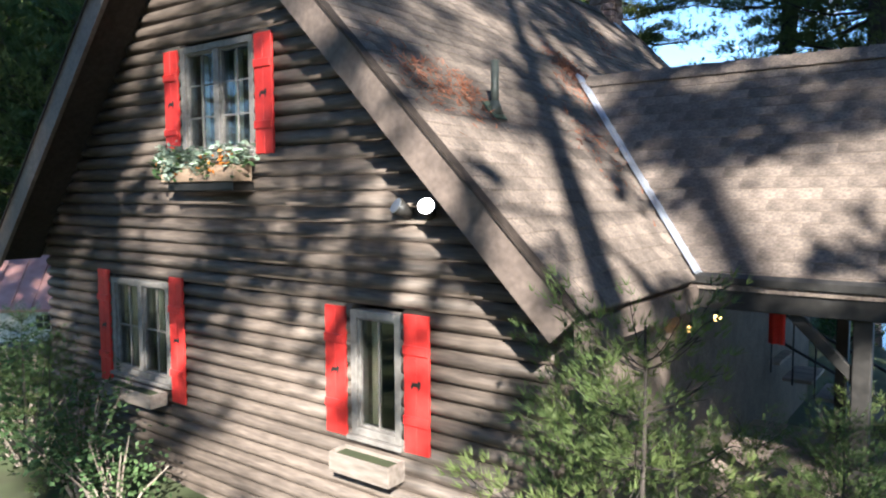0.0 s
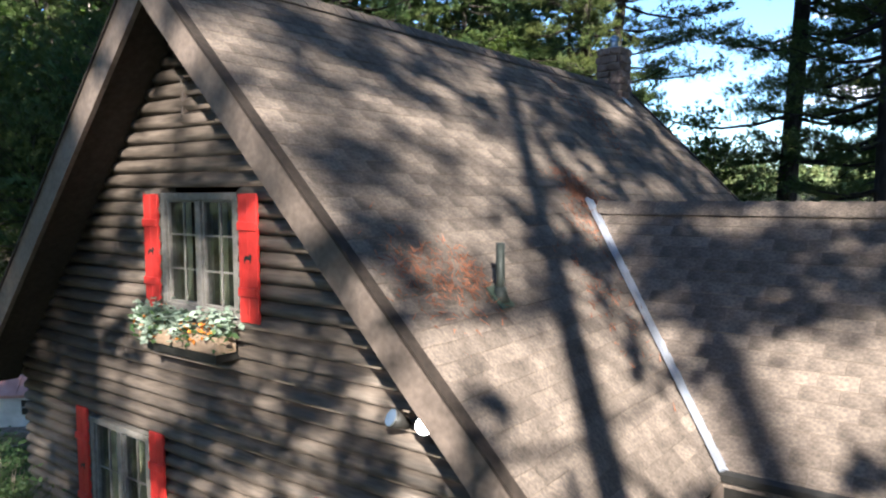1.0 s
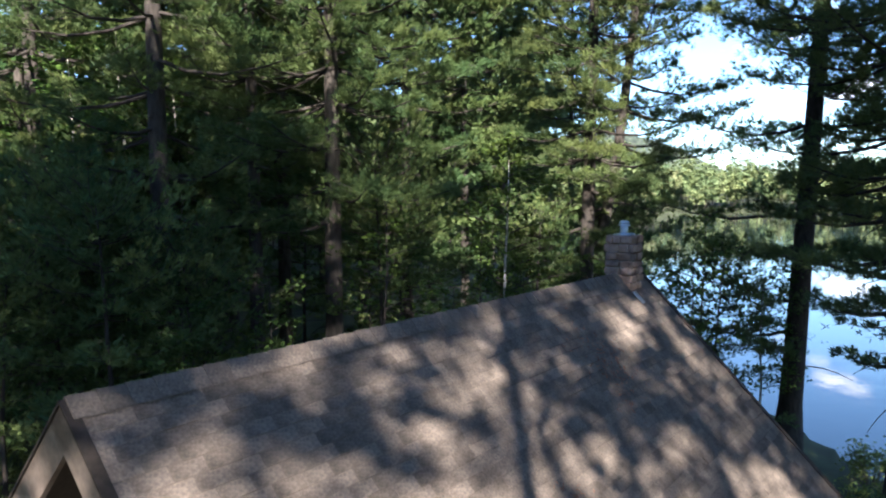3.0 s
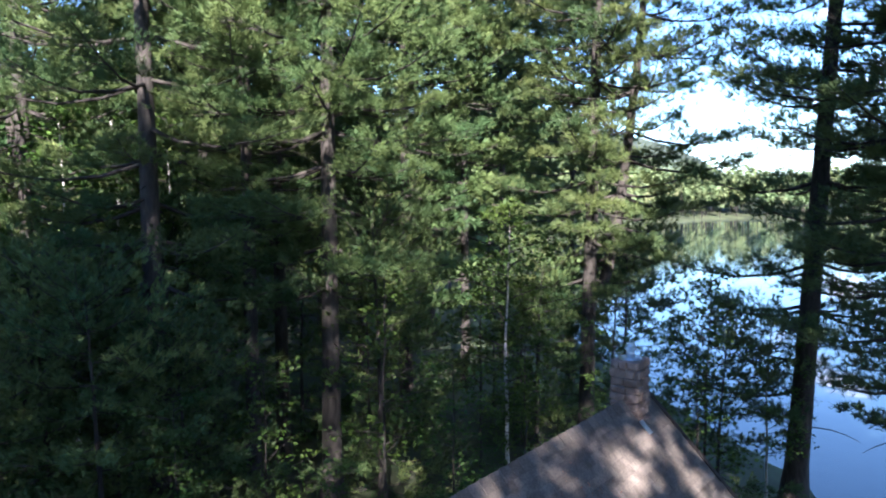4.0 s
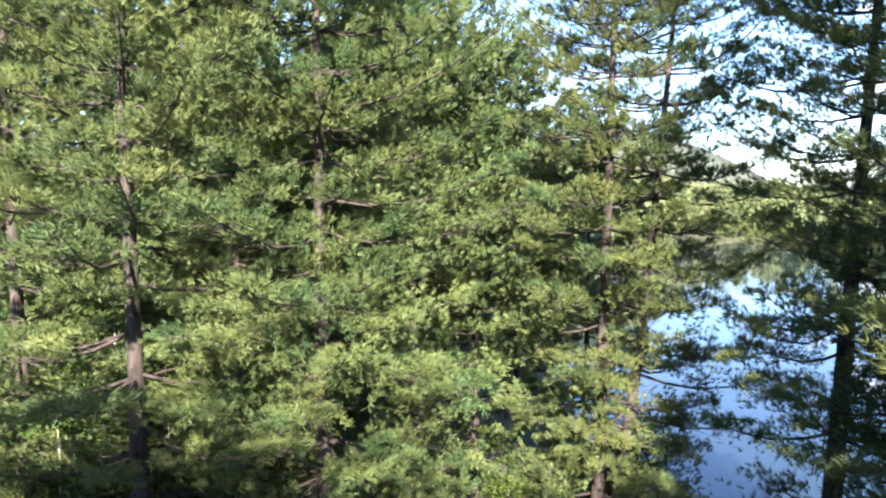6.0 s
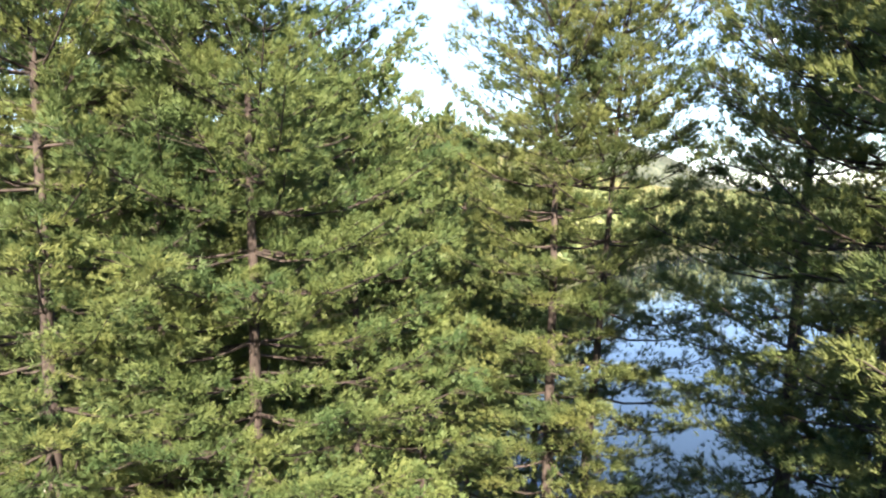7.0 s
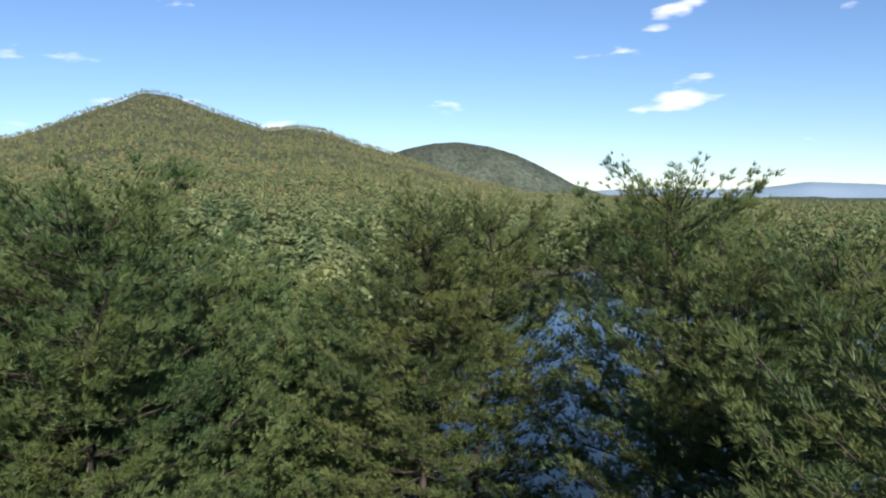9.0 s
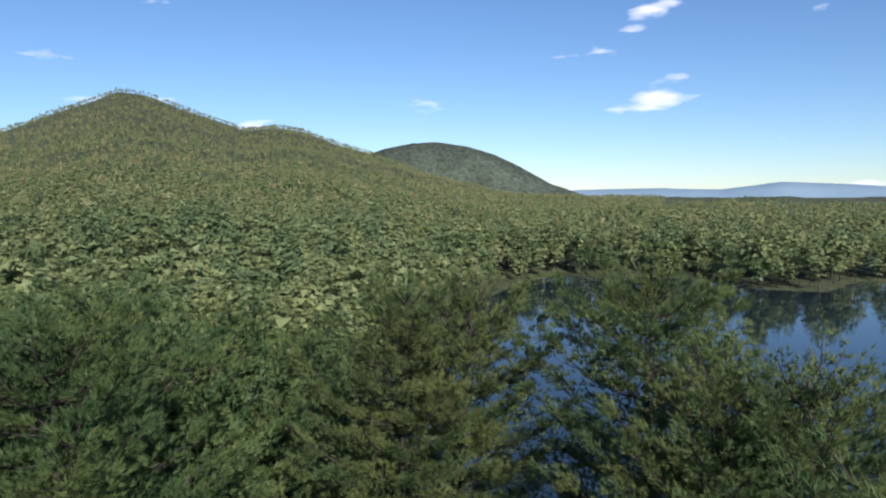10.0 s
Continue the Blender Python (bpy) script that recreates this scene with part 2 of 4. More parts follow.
def blades(rng, origin, direction, count, length, width, spread, facing=None):
    """Thin triangles that fan out from each origin about its direction."""
    n = len(origin)
    o = np.repeat(origin, count, 0)
    d = np.repeat(direction, count, 0) + rng.normal(0, spread, (n * count, 3))
    d /= np.linalg.norm(d, axis=1)[:, None] + 1e-9
    s = np.cross(d, rng.normal(0, 1, d.shape) if facing is None else np.repeat(facing, count, 0) + rng.normal(0, 0.45, d.shape))
    s /= np.linalg.norm(s, axis=1)[:, None] + 1e-9
    ln = length * rng.uniform(0.7, 1.25, (n * count, 1))
    w = width * rng.uniform(0.7, 1.3, (n * count, 1))
    v = np.stack([o + s * w * 0.5 + d * ln * 0.15, o - s * w * 0.5 + d * ln * 0.15, o + d * ln], 1).reshape(-1, 3)
    return v, np.arange(len(v)).reshape(-1, 3)


def leaves(rng, centre, size):
    """Small bent leaf quads at the given points."""
    n = len(centre)
    d = rng.normal(0, 1, (n, 3)) * [1, 1, 0.45]
    d /= np.linalg.norm(d, axis=1)[:, None]
    up = rng.normal(0, 0.45, (n, 3)) + [0, 0, 1]
    s = np.cross(d, up)
    s /= np.linalg.norm(s, axis=1)[:, None] + 1e-9
    z = size * rng.uniform(0.6, 1.3, (n, 1))
    v = np.stack([centre - d * z * 0.5, centre + s * z * 0.36, centre + d * z * 0.6, centre - s * z * 0.36], 1).reshape(-1, 3)
    return v, np.arange(len(v)).reshape(-1, 4)


# ---- lie of the land ----
SHORE = np.array([(11, -6), (11.5, 12), (12.5, 19), (15, 26), (14.5, 34), (12, 48), (9, 75), (10, 105), (18, 142), (38, 190), (70, 250), (108, 305),
                  (130, 318), (165, 300), (190, 275), (186, 250), (205, 238), (240, 262), (330, 230), (380, 120), (330, -40), (180, -110), (70, -80)], float)
CREST_B = np.array([-60, -40, -26, -19, -14, -11, -8.5, -4.5, -2.2, 0.1, 2.4, 5.0, 7.5, 9.0, 11, 14, 18, 25, 60])
CREST_Z = np.array([120, 130, 150, 208, 296, 357, 340, 275, 245, 256, 240, 195, 160, 140, 105, 60, 22, 5, 0])


def lake_depth(x, y):
    """Distance to the shore, negative on land."""
    p = np.stack([x, y], -1)
    inside, best = np.zeros(x.shape, bool), np.full(x.shape, 1e9)
    for a, b in zip(SHORE, np.roll(SHORE, -1, 0)):
        e, w = b - a, p - a
        h = np.clip((w @ e) / (e @ e), 0, 1)
        best = np.minimum(best, np.linalg.norm(w - h[..., None] * e, axis=-1))
        c = (a[1] > y) != (b[1] > y)
        inside ^= c & (x < e[0] * (y - a[1]) / (e[1] if e[1] else 1e-9) + a[0])
    return np.where(inside, best, -best)


def land(x, y):
    """Height of the ground at arrays x, y."""
    x, y = np.asarray(x, float), np.asarray(y, float)
    r, b = np.hypot(x, y), np.degrees(np.arctan2(x, y))
    s = r / 2500.0
    crest = np.interp(b, CREST_B, CREST_Z)
    rise = crest * np.where(s < 1, np.clip(s, 0, 1) ** 1.75, np.clip(1.35 - 0.35 * s ** 2, 0, 1))
    bumps = (np.sin(x * 0.011 + 1.3) * np.sin(y * 0.009) + 0.6 * np.sin(x * 0.027) * np.sin(y * 0.023 + 2)) * 7 * np.clip((r - 150) / 900, 0, 1)
    d = lake_depth(x, y)
    flat = 0.12 * np.sin(x * 0.5) * np.sin(y * 0.43) + rise + np.clip(bumps, -1, 99)
    shore = np.clip(-d / 14.0, 0, 1)
    z = flat * shore + (1 - shore) * -1.35 + np.clip(-d - 30, 0, 60) * 0.03
    return np.where(d > 0, -1.5 - np.clip(d * 0.25, 0, 3.5), z)


bear = np.radians(np.concatenate([np.arange(-180, -45, 4.0), np.arange(-45, 62, 0.3), np.arange(62, 180, 4.0)]))
rings = np.concatenate([[0.5], 2.0 * 1.05 ** np.arange(0, 157)])
BB, RR = np.meshgrid(bear, rings)
gx, gy = RR * np.sin(BB), RR * np.cos(BB)
gz = land(gx, gy)
nb, nr = len(bear), len(rings)
ii, jj = np.meshgrid(np.arange(nr - 1), np.arange(nb), indexing="ij")
quads = np.stack([ii * nb + jj, (ii + 1) * nb + jj, (ii + 1) * nb + (jj + 1) % nb, ii * nb + (jj + 1) % nb], -1).reshape(-1, 4)
ground = obj_np("ground", np.stack([gx, gy, gz], -1).reshape(-1, 3), quads[:, ::-1], M_GROUND, smooth=True)
tagged(ground, "forest floor with grass and brown needle litter", "ground", kind="structure")
lake = obj_np("water", [(-60, -160, -1.5), (520, -160, -1.5), (520, 420, -1.5), (-60, 420, -1.5)], [(0, 1, 2, 3)], M_WATER)
tagged(lake, "calm dark blue lake reflecting sky and trees", "lake", kind="structure")

# ---- trees ----
def pine(seed, height, base, radius, girth, density=1.0, lean=(0, 0), fork=None, blade=0.25, width=0.025, per=10, step=0.22, gap=1.0, dead=True, label=""):
    """A white pine: tapered trunk, whorls of limbs, each limb one flat layer of side shoots set with needle tufts."""
    rng = np.random.default_rng(seed)
    top = tagged(new("pine_tree"), label or "tall white pine with layered dark green needle sprays", "tree")
    stems = [(lean, 0.0, height)] if fork is None else [(lean, 0.0, height), (fork, height * 0.17, height * 0.985)]
    wood, tips, dirs, norms = [], [], [], []
    for k, ((lx, ly), z0, z1) in enumerate(stems):
        zs = np.linspace(z0, z1, 18)
        q = (zs - z0) / (z1 - z0)
        wob = np.cumsum(rng.normal(0, 0.03, (18, 2)), 0) * q[:, None]
        bow = np.sqrt(q) if k else q
        px = np.stack([lx * bow + wob[:, 0], ly * bow + wob[:, 1], zs - (0.4 if k == 0 else 0)], -1)
        pr = girth * (0.85 if k else 1.0) * (1 - 0.93 * (zs / z1)) * (1 + 0.45 * np.exp(-zs / 0.7)) + 0.012
        tv, tf = tube(px, pr, 12)
        obj_np("trunk", tv, tf, M_BARK, top, "dark grey-brown furrowed bark", True)
        z = base * rng.uniform(0.85, 1.0)
        turn = rng.uniform(0, 6.28)
        while z < z1 - 0.35:
            f = min(max((z - base) / (z1 - base), 0.0), 1.0)
            reach = radius * min(1.0, 0.7 + 1.2 * f) * min(1.0, 1.65 * (1 - f) ** 0.46) + 0.2
            for w in range(6 if f < 0.7 else 8):
                if rng.random() > 0.8 * min(1.2, density * (0.85 + 0.5 * f)):
                    continue
                a = turn + w * (1.0472 if f < 0.7 else 0.7854) + rng.normal(0, 0.3)
                ln = reach * rng.uniform(0.62, 1.18)
                up = -0.12 + 0.80 * f ** 2.4 + rng.normal(0, 0.05)
                t = np.linspace(0, 1, 5)
                c = np.array([np.interp(z, zs, px[:, i]) for i in (0, 1)])
                bend = rng.normal(0, 0.12) * ln * t ** 2
                pz = z - (0.4 if k == 0 else 0) + rng.normal(0, 0.08) + ln * (up * t + (0.12 + 0.15 * f) * t ** 2 - 0.08 * np.sin(t * np.pi))
                bp = np.stack([c[0] + np.cos(a) * ln * t - np.sin(a) * bend, c[1] + np.sin(a) * ln * t + np.cos(a) * bend, pz], -1)
                wood.append(tube(bp, min(0.075, girth * 0.2) * (1 - f * 0.6) * (1 - 0.85 * t) + 0.006, 4))
                out, lat = np.array([np.cos(a), np.sin(a), 0.0]), np.array([-np.sin(a), np.cos(a), 0.0])
                # side shoots left and right in one flat layer, longest at mid limb, bunched in plumes
                m = max(3, int(ln * 0.72 / step * 2))
                al = np.clip(np.linspace(0.30 - 0.2 * f, 1.0, m) + rng.normal(0, 0.04, m), 0.08, 1.0)
                plume = 0.72 + 0.45 * np.sin(al * ln * 3.1 + rng.uniform(0, 6.28))
                sl = (0.52 * ln * np.sqrt(np.clip(1.06 - al, 0.0, 1)) * np.clip(0.25 + al * 2.4, 0, 1) * rng.uniform(0.5, 1.1, m) * np.clip(plume, 0.35, 1.2) + 0.14)
                sd = np.where(np.arange(m) % 2, 1.0, -1.0)
                fan = rng.uniform(0.5, 1.05, m)
                b0 = np.stack([np.interp(al, t, bp[:, i]) for i in range(3)], -1)
                sv = out * np.cos(fan)[:, None] + lat * (sd * np.sin(fan))[:, None] + np.array([0, 0, 1.0]) * (0.10 + 0.45 * f ** 2 + rng.normal(0, 0.10, m))[:, None]
                for j in range(0, m, 2):
                    wood.append(tube(np.stack([b0[j], b0[j] + sv[j] * sl[j] * 0.8]), [0.012, 0.004], 3))
                kt = int(np.clip(round(0.30 * ln / 0.13) + 1, 3, 9))
                s = np.tile(np.linspace(0.25, 1.0, kt), m)[:, None] + rng.normal(0, 0.06, (m * kt, 1))
                sv_r, sl_r = np.repeat(sv, kt, 0), np.repeat(sl, kt)[:, None]
                tp = np.repeat(b0, kt, 0) + sv_r * sl_r * s + rng.normal(0, 1, (m * kt, 3)) * [0.07, 0.07, 0.085]
                tp[:, 2] += (0.26 * np.sin(s * 2.6) - 0.20 * s ** 2)[:, 0] * sl_r[:, 0]
                tips.append(tp)
                dirs.append(sv_r * 0.95 + np.array([0, 0, 0.25 + 0.3 * f]))
                norms.append(out * 0.35 + sv_r * 0.25 + np.array([0, 0, 0.75]))
            turn += rng.uniform(0.4, 0.9)
            z += (0.40 + 0.85 * (1 - f) ** 0.45) * rng.uniform(0.8, 1.25) * gap
        # leading shoot
        n = 16
        lz = np.linspace(-0.9, 0.05, n)
        tips.append(np.stack([np.full(n, px[-1, 0]), np.full(n, px[-1, 1]), px[-1, 2] + lz], -1) + rng.normal(0, 0.07, (n, 3)))
        dirs.append(rng.normal(0, 0.5, (n, 3)) + [0, 0, 0.9])
        norms.append(rng.normal(0, 1, (n, 3)))
        if dead:
            for z in np.arange(2.5, base + 4, 0.6):
                if rng.random() < 0.8:
                    a, ln = rng.uniform(0, 2 * np.pi), rng.uniform(0.5, 2.6)
                    t = np.linspace(0, 1, 5)
                    c = np.array([np.interp(z, zs, px[:, i]) for i in (0, 1)])
                    wood.append(tube(np.stack([c[0] + np.cos(a) * ln * t, c[1] + np.sin(a) * ln * t, z + ln * (0.1 * t - 0.35 * t ** 2)], -1), 0.028 * (1 - 0.8 * t) + 0.004, 4))
    lv, lf = join_np(wood)
    limbs = obj_np("branchwork", lv, lf, M_BARK, top, "bare spreading grey limbs", True)
    limbs["kind"] = "stuff"
    v, f = blades(rng, np.concatenate(tips), np.concatenate(dirs), per, blade, width, 0.46, np.concatenate(norms))
    crown = obj_np("crown", v, f, M_NEEDLE, top, "flat sprays of soft blue-green needles", True)
    crown["kind"] = "stuff"
    return top


def broadleaf(seed, height, base, radius, girth, count, leaf, bark, mat, label, category="tree", name="maple_tree", limb=None):
    """A slender leafy tree: trunk, rising limbs, clumps of single leaves."""
    rng = np.random.default_rng(seed)
    top = tagged(new(name), label, category)
    zs = np.linspace(-0.2, height * 0.97, 12)
    wob = np.cumsum(rng.normal(0, 0.02 * height / 6, (12, 2)), 0)
    px = np.concatenate([wob, zs[:, None]], 1)
    tv, tf = tube(px, girth * (1 - 0.9 * np.linspace(0, 1, 12)) + 0.006, 8)
    obj_np("trunk", tv, tf, bark, top, "", True)
    wood, pts = [], []
    n = max(6, int((height - base) * 3.2))
    for z in np.linspace(base, height * 0.97, n):
        f = (z - base) / (height - base)
        a = rng.uniform(0, 6.283)
        ln = radius * (0.35 + 0.9 * math.sin(math.pi * min(1, 0.25 + 0.72 * f))) * rng.uniform(0.6, 1.1)
        t = np.linspace(0, 1, 5)
        c = np.array([np.interp(z, zs, px[:, i]) for i in (0, 1)])
        bp = np.stack([c[0] + np.cos(a) * ln * t, c[1] + np.sin(a) * ln * t, z + ln * (0.45 * t - 0.2 * t ** 2)], -1)
        wood.append(tube(bp, girth * 0.28 * (1 - 0.85 * t) + 0.004, 4))
        m = max(2, int(ln * 3.5))
        al = rng.uniform(0.3, 1, m)
        ce = np.stack([np.interp(al, t, bp[:, i]) for i in range(3)], -1) + rng.normal(0, 0.22 * ln, (m, 3)) * [1, 1, 0.35]
        k = max(4, int(count / (n * m)))
        pts.append(np.repeat(ce, k, 0) + rng.normal(0, 1, (m * k, 3)) * np.array([0.32, 0.32, 0.12]) * (0.5 + 0.16 * radius))
    lv, lf = join_np(wood)
    obj_np("branchwork", lv, lf, limb or bark, top, "", True)["kind"] = "stuff"
    v, f = leaves(rng, np.concatenate(pts), leaf)
    obj_np("crown", v, f, mat, top)["kind"] = "stuff"
    return top


def ground_at(x, y):
    return float(land(np.array([x]), np.array([y]))[0])


def place(tree, x, y, turn=0.0):
    tree.matrix_basis = pose(x, y, ground_at(x, y), 0, 0, turn)
    return tree


def again(tree, x, y, turn=0.0, size=1.0, group=""):
    c = copy_thing(tree, pose(x, y, ground_at(x, y), 0, 0, turn))
    c.scale = (size, size, size)
    if group:
        c["group"] = group
    return c


left_pine = place(pine(1, 34.4, 8.5, 5.2, 0.33, 1.15, (0.2, -0.3), label="broad white pine, dense layered sunlit needle sprays"), -3.7, 26.2)
twin_pine = place(pine(2, 34.7, 8.5, 4.3, 0.34, 0.95, (0.6, 0.2), fork=(3.4, 0.4), gap=1.15, label="twin-stemmed white pine with upswept forked top"), 6.0, 32.6)
lake_pine = place(pine(3, 36.2, 5.0, 4.9, 0.42, 0.85, (2.0, 0.3), gap=1.2, label="old white pine at the lake shore, sparse low limbs"), 12.9, 28.6)
dark_pine = place(pine(4, 34.5, 7.5, 4.6, 0.36, 0.95, label="tall dark white pine beside the cottage"), -8.6, 24.1)
slim_pine = place(pine(5, 31.0, 9.0, 3.6, 0.27, 0.9, label="slim white pine with straight dark trunk"), -6.2, 25.9)
wood_pine = place(pine(6, 31.0, 6.0, 4.6, 0.3, 0.95, blade=0.34, width=0.085, per=6, step=0.46, label="white pine in the thick of the wood"), -11, 36)
young_pine = place(pine(7, 9.5, 0.8, 2.5, 0.09, 1.0, blade=0.24, width=0.05, per=6, step=0.34, gap=0.75, dead=False, label="young pine in the shaded undergrowth"), -10.5, 21.5)
for x, y, turn, size, src in [(-6.3, 30.5, 70, 1.03, slim_pine), (16.9, 20.6, 140, 0.985, lake_pine), (12.0, 14.6, 20, 1.12, slim_pine), (13.5, 22.8, 300, 0.985, dark_pine), (-14.5, 28, 100, 0.97, dark_pine)]:
    again(src, x, y, turn, size)
for x, y, turn, size in [(-1.8, 38, 20, 1.0), (-18, 33, 10, 1.0), (1.2, 42, 160, 0.9), (-5, 46, 300, 1.0), (4, 51, 60, 0.95), (-24, 24, 50, 0.95), (-13, 46, 0, 1.0), (-1, 58, 100, 0.95),
                         (-20, 46, 260, 1.05), (-28, 36, 130, 1.0), (7.5, 45, 210, 0.8), (-9, 55, 40, 1.0), (17.5, 29, 30, 0.72), (20, 14, 90, 0.95), (4, 66, 10, 0.85), (-30, 50, 0, 1.0), (-18, 62, 75, 0.95)]:
    again(wood_pine, x, y, turn, size, "pines of the wood")
# thin-crowned pines behind, which dapple the house
thin_pine = place(pine(9, 31.0, 6.5, 4.4, 0.28, 0.60, blade=0.32, width=0.085, per=6, step=0.42, gap=1.55, label="thin-crowned tall white pine"), -5.8, -7.5, 30)
for x, y, turn, size in [(-9.5, -13, 120, 1.0), (5.5, -13, 80, 0.95), (1.9, -9.5, 310, 0.9), (-3, -20, 190, 1.0), (10, -9, 250, 1.0)]:
    again(thin_pine, x, y, turn, size, "thin pines")
# unseen high-crowned pines, added across the clearing to shade the lower wood
shade_pine = place(pine(12, 37.5, 26.0, 4.8, 0.40, 0.85, blade=0.34, width=0.085, per=6, step=0.46, label="added unseen white pine, bare trunk under a high crown"), -6.5, -24.0, 15)
for x, y, turn, size in [(-2.2, -25, 80, 1.0), (4.2, -24, 170, 0.98), (10.0, -25, 310, 1.0)]:
    again(shade_pine, x, y, turn, size, "high pines")
# unseen pines added beside the clearing to shade the shore and the lower wood
for x, y, turn, size in [(13.5, 4.5, 0, 1.0), (18.5, 8, 80, 1.05), (14.5, -4, 160, 1.0), (-14.5, 5, 30, 0.6), (-18, 8.5, 100, 0.55), (-9.4, 1.0, 210, 0.78)]:
    again(wood_pine, x, y, turn, size, "pines of the wood")
rng = np.random.default_rng(11)
for _ in range(26):
    x, y = rng.uniform(-26, 10), rng.uniform(19, 48)
    if y < 21 + max(0, x + 4) * 0.7 or lake_depth(np.array([x]), np.array([y]))[0] > -2:
        continue
    again(young_pine, x, y, rng.uniform(0, 360), rng.uniform(0.55, 1.25), "young pines")
for x, y, s in [(-12.5, 19.5, 0.9), (-10.5, 18.8, 0.75), (-8.2, 19.6, 0.95), (-14.8, 20.5, 1.1), (-6.6, 21.0, 0.8), (9.5, 27, 0.8), (8.5, 36, 1.1), (4.0, 33, 0.9)]:
    again(young_pine, x, y, 50 * x, s, "young pines")

maple = place(broadleaf(21, 8.6, 1.8, 1.9, 0.06, 1500, 0.16, M_BARK, M_LEAF, "slender young maple with bright green leaves"), -1.7, 24.2)
for _ in range(24):
    x, y = rng.uniform(-22, 9.5), rng.uniform(17.5, 40)
    if y < 18.5 + max(0, x + 6) * 0.75 or lake_depth(np.array([x]), np.array([y]))[0] > -1:
        continue
    again(maple, x, y, rng.uniform(0, 360), rng.uniform(0.55, 1.15), "young maples")
for x, y, s in [(2.6, 25.2, 0.75), (5.6, 25.5, 0.8), (7.8, 24.5, 0.85), (8.8, 26.5, 1.0), (0.4, 22.6, 0.7), (-4.5, 21, 0.75), (-2.5, 19.5, 0.5)]:
    again(maple, x, y, 70 * x, s, "young maples")
birch = place(broadleaf(22, 17.0, 5.5, 2.9, 0.13, 3600, 0.24, M_BIRCH, M_LEAF, "white-barked birch with light green crown", name="birch_tree", limb=M_BARK), -13.3, 32.0)
for x, y, s in [(-17, 25, 0.9), (-21, 29, 1.0), (-15.5, 21, 0.75), (-20, 19, 0.85), (-25, 22, 1.0), (-12, 26, 0.8), (2.05, 26.0, 0.62), (-27, 30, 1.1), (-9.8, 29, 0.8), (-18.5, 38, 1.0), (11.2, 27.2, 0.45)]:
    again(birch, x, y, 40 * x, s, "birches")

# ---- the woods beyond: one joined mesh for each belt ----
def belt(name, seed, count, r0, r1, height, tris, mats, conifer=True, b0=-48, b1=62, clear=1.0):
    """Trees scattered over a belt of the land, too many to count: ragged tiers of needle or leaf blades on thin trunks."""
    rng = np.random.default_rng(seed)
    r = np.sqrt(rng.uniform(r0 ** 2, r1 ** 2, count))
    b = np.radians(rng.uniform(b0, b1, count))
    x, y = r * np.sin(b), r * np.cos(b)
    d = lake_depth(x, y)
    keep = d < -clear
    x, y = x[keep], y[keep]
    z, n = land(x, y), int(keep.sum())
    h = height * rng.uniform(0.65, 1.15, n)
    rad = h * rng.uniform(0.15, 0.21, n) * (1.0 if conifer else 1.5)
    # flat ragged tiers of boughs on conifers, leafy shells on the rest
    if conifer:
        nt, na, ns = (11, 6, 10) if tris > 500 else ((9, 6, 5) if tris > 150 else ((6, 5, 2) if tris > 30 else (5, 4, 1)))
        sh = (n, nt, na, ns)
        f = (np.arange(nt)[None, :, None, None] + rng.uniform(0, 0.55, (n, nt, na, 1))) / nt
        ln = rad[:, None, None, None] * (np.minimum(1.0, 0.62 + 1.1 * f) * np.minimum(1.0, 1.5 * (1 - f) ** 0.6) + 0.03) * rng.uniform(0.55, 1.25, (n, nt, na, 1)) * np.ones(sh)
        a = rng.uniform(0, 2 * np.pi, (n, nt, na, 1)) * np.ones(sh)
        al = 0.1 + 0.75 * (np.arange(ns) + 0.5) / ns * np.ones(sh) if ns > 1 else np.full(sh, 0.05)
        off = rng.uniform(-0.36, 0.36, sh) * ln * np.sqrt(1.1 - al) * (ns > 1)
        low = rng.uniform(0.18, 0.42, (n, 1, 1, 1))
        zz = z[:, None, None, None] + h[:, None, None, None] * (low + (1 - low) * f) + ln * al * (0.75 * f ** 2 - 0.12) + rng.normal(0, 0.05, sh) * ln
        o = np.stack([x[:, None, None, None] + np.cos(a) * ln * al - np.sin(a) * off, y[:, None, None, None] + np.sin(a) * ln * al + np.cos(a) * off, zz], -1).reshape(-1, 3)
        fan = a + 1.6 * off / ln + rng.normal(0, 0.25, sh)
        dr = np.stack([np.cos(fan), np.sin(fan), (0.75 * f ** 2 - 0.05) * np.ones(sh)], -1).reshape(-1, 3)
        face = np.array([0, 0, 1.0]) + 0.5 * dr + rng.normal(0, 0.45, dr.shape)
        k = (ln * {10: 0.42, 5: 0.52, 2: 0.75, 1: 1.0}[ns] * rng.uniform(0.7, 1.25, sh)).reshape(-1, 1)
    else:
        c = max(14, int(tris * 0.8))
        u = rng.normal(0, 1, (n, c, 3)) + [0, 0, 0.25]
        u /= np.linalg.norm(u, axis=2)[..., None]
        lump = 0.72 + 0.3 * np.sin(u[..., 0] * 5 + x[:, None]) * np.sin(u[..., 1] * 5 + y[:, None])
        q = rad[:, None] * lump * rng.uniform(0.7, 1.0, (n, c))
        o = np.stack([x[:, None] + u[..., 0] * q, y[:, None] + u[..., 1] * q, z[:, None] + h[:, None] * 0.64 + u[..., 2] * q / rad[:, None] * h[:, None] * 0.34], -1).reshape(-1, 3)
        face = u.reshape(-1, 3) + rng.normal(0, 0.35, (n * c, 3))
        dr = rng.normal(0, 1, (n * c, 3)) - [0, 0, 0.3]
        k = (rad[:, None] * 2.6 / math.sqrt(c) * rng.uniform(0.7, 1.3, (n, c))).reshape(-1, 1)
    s = np.cross(dr, face)
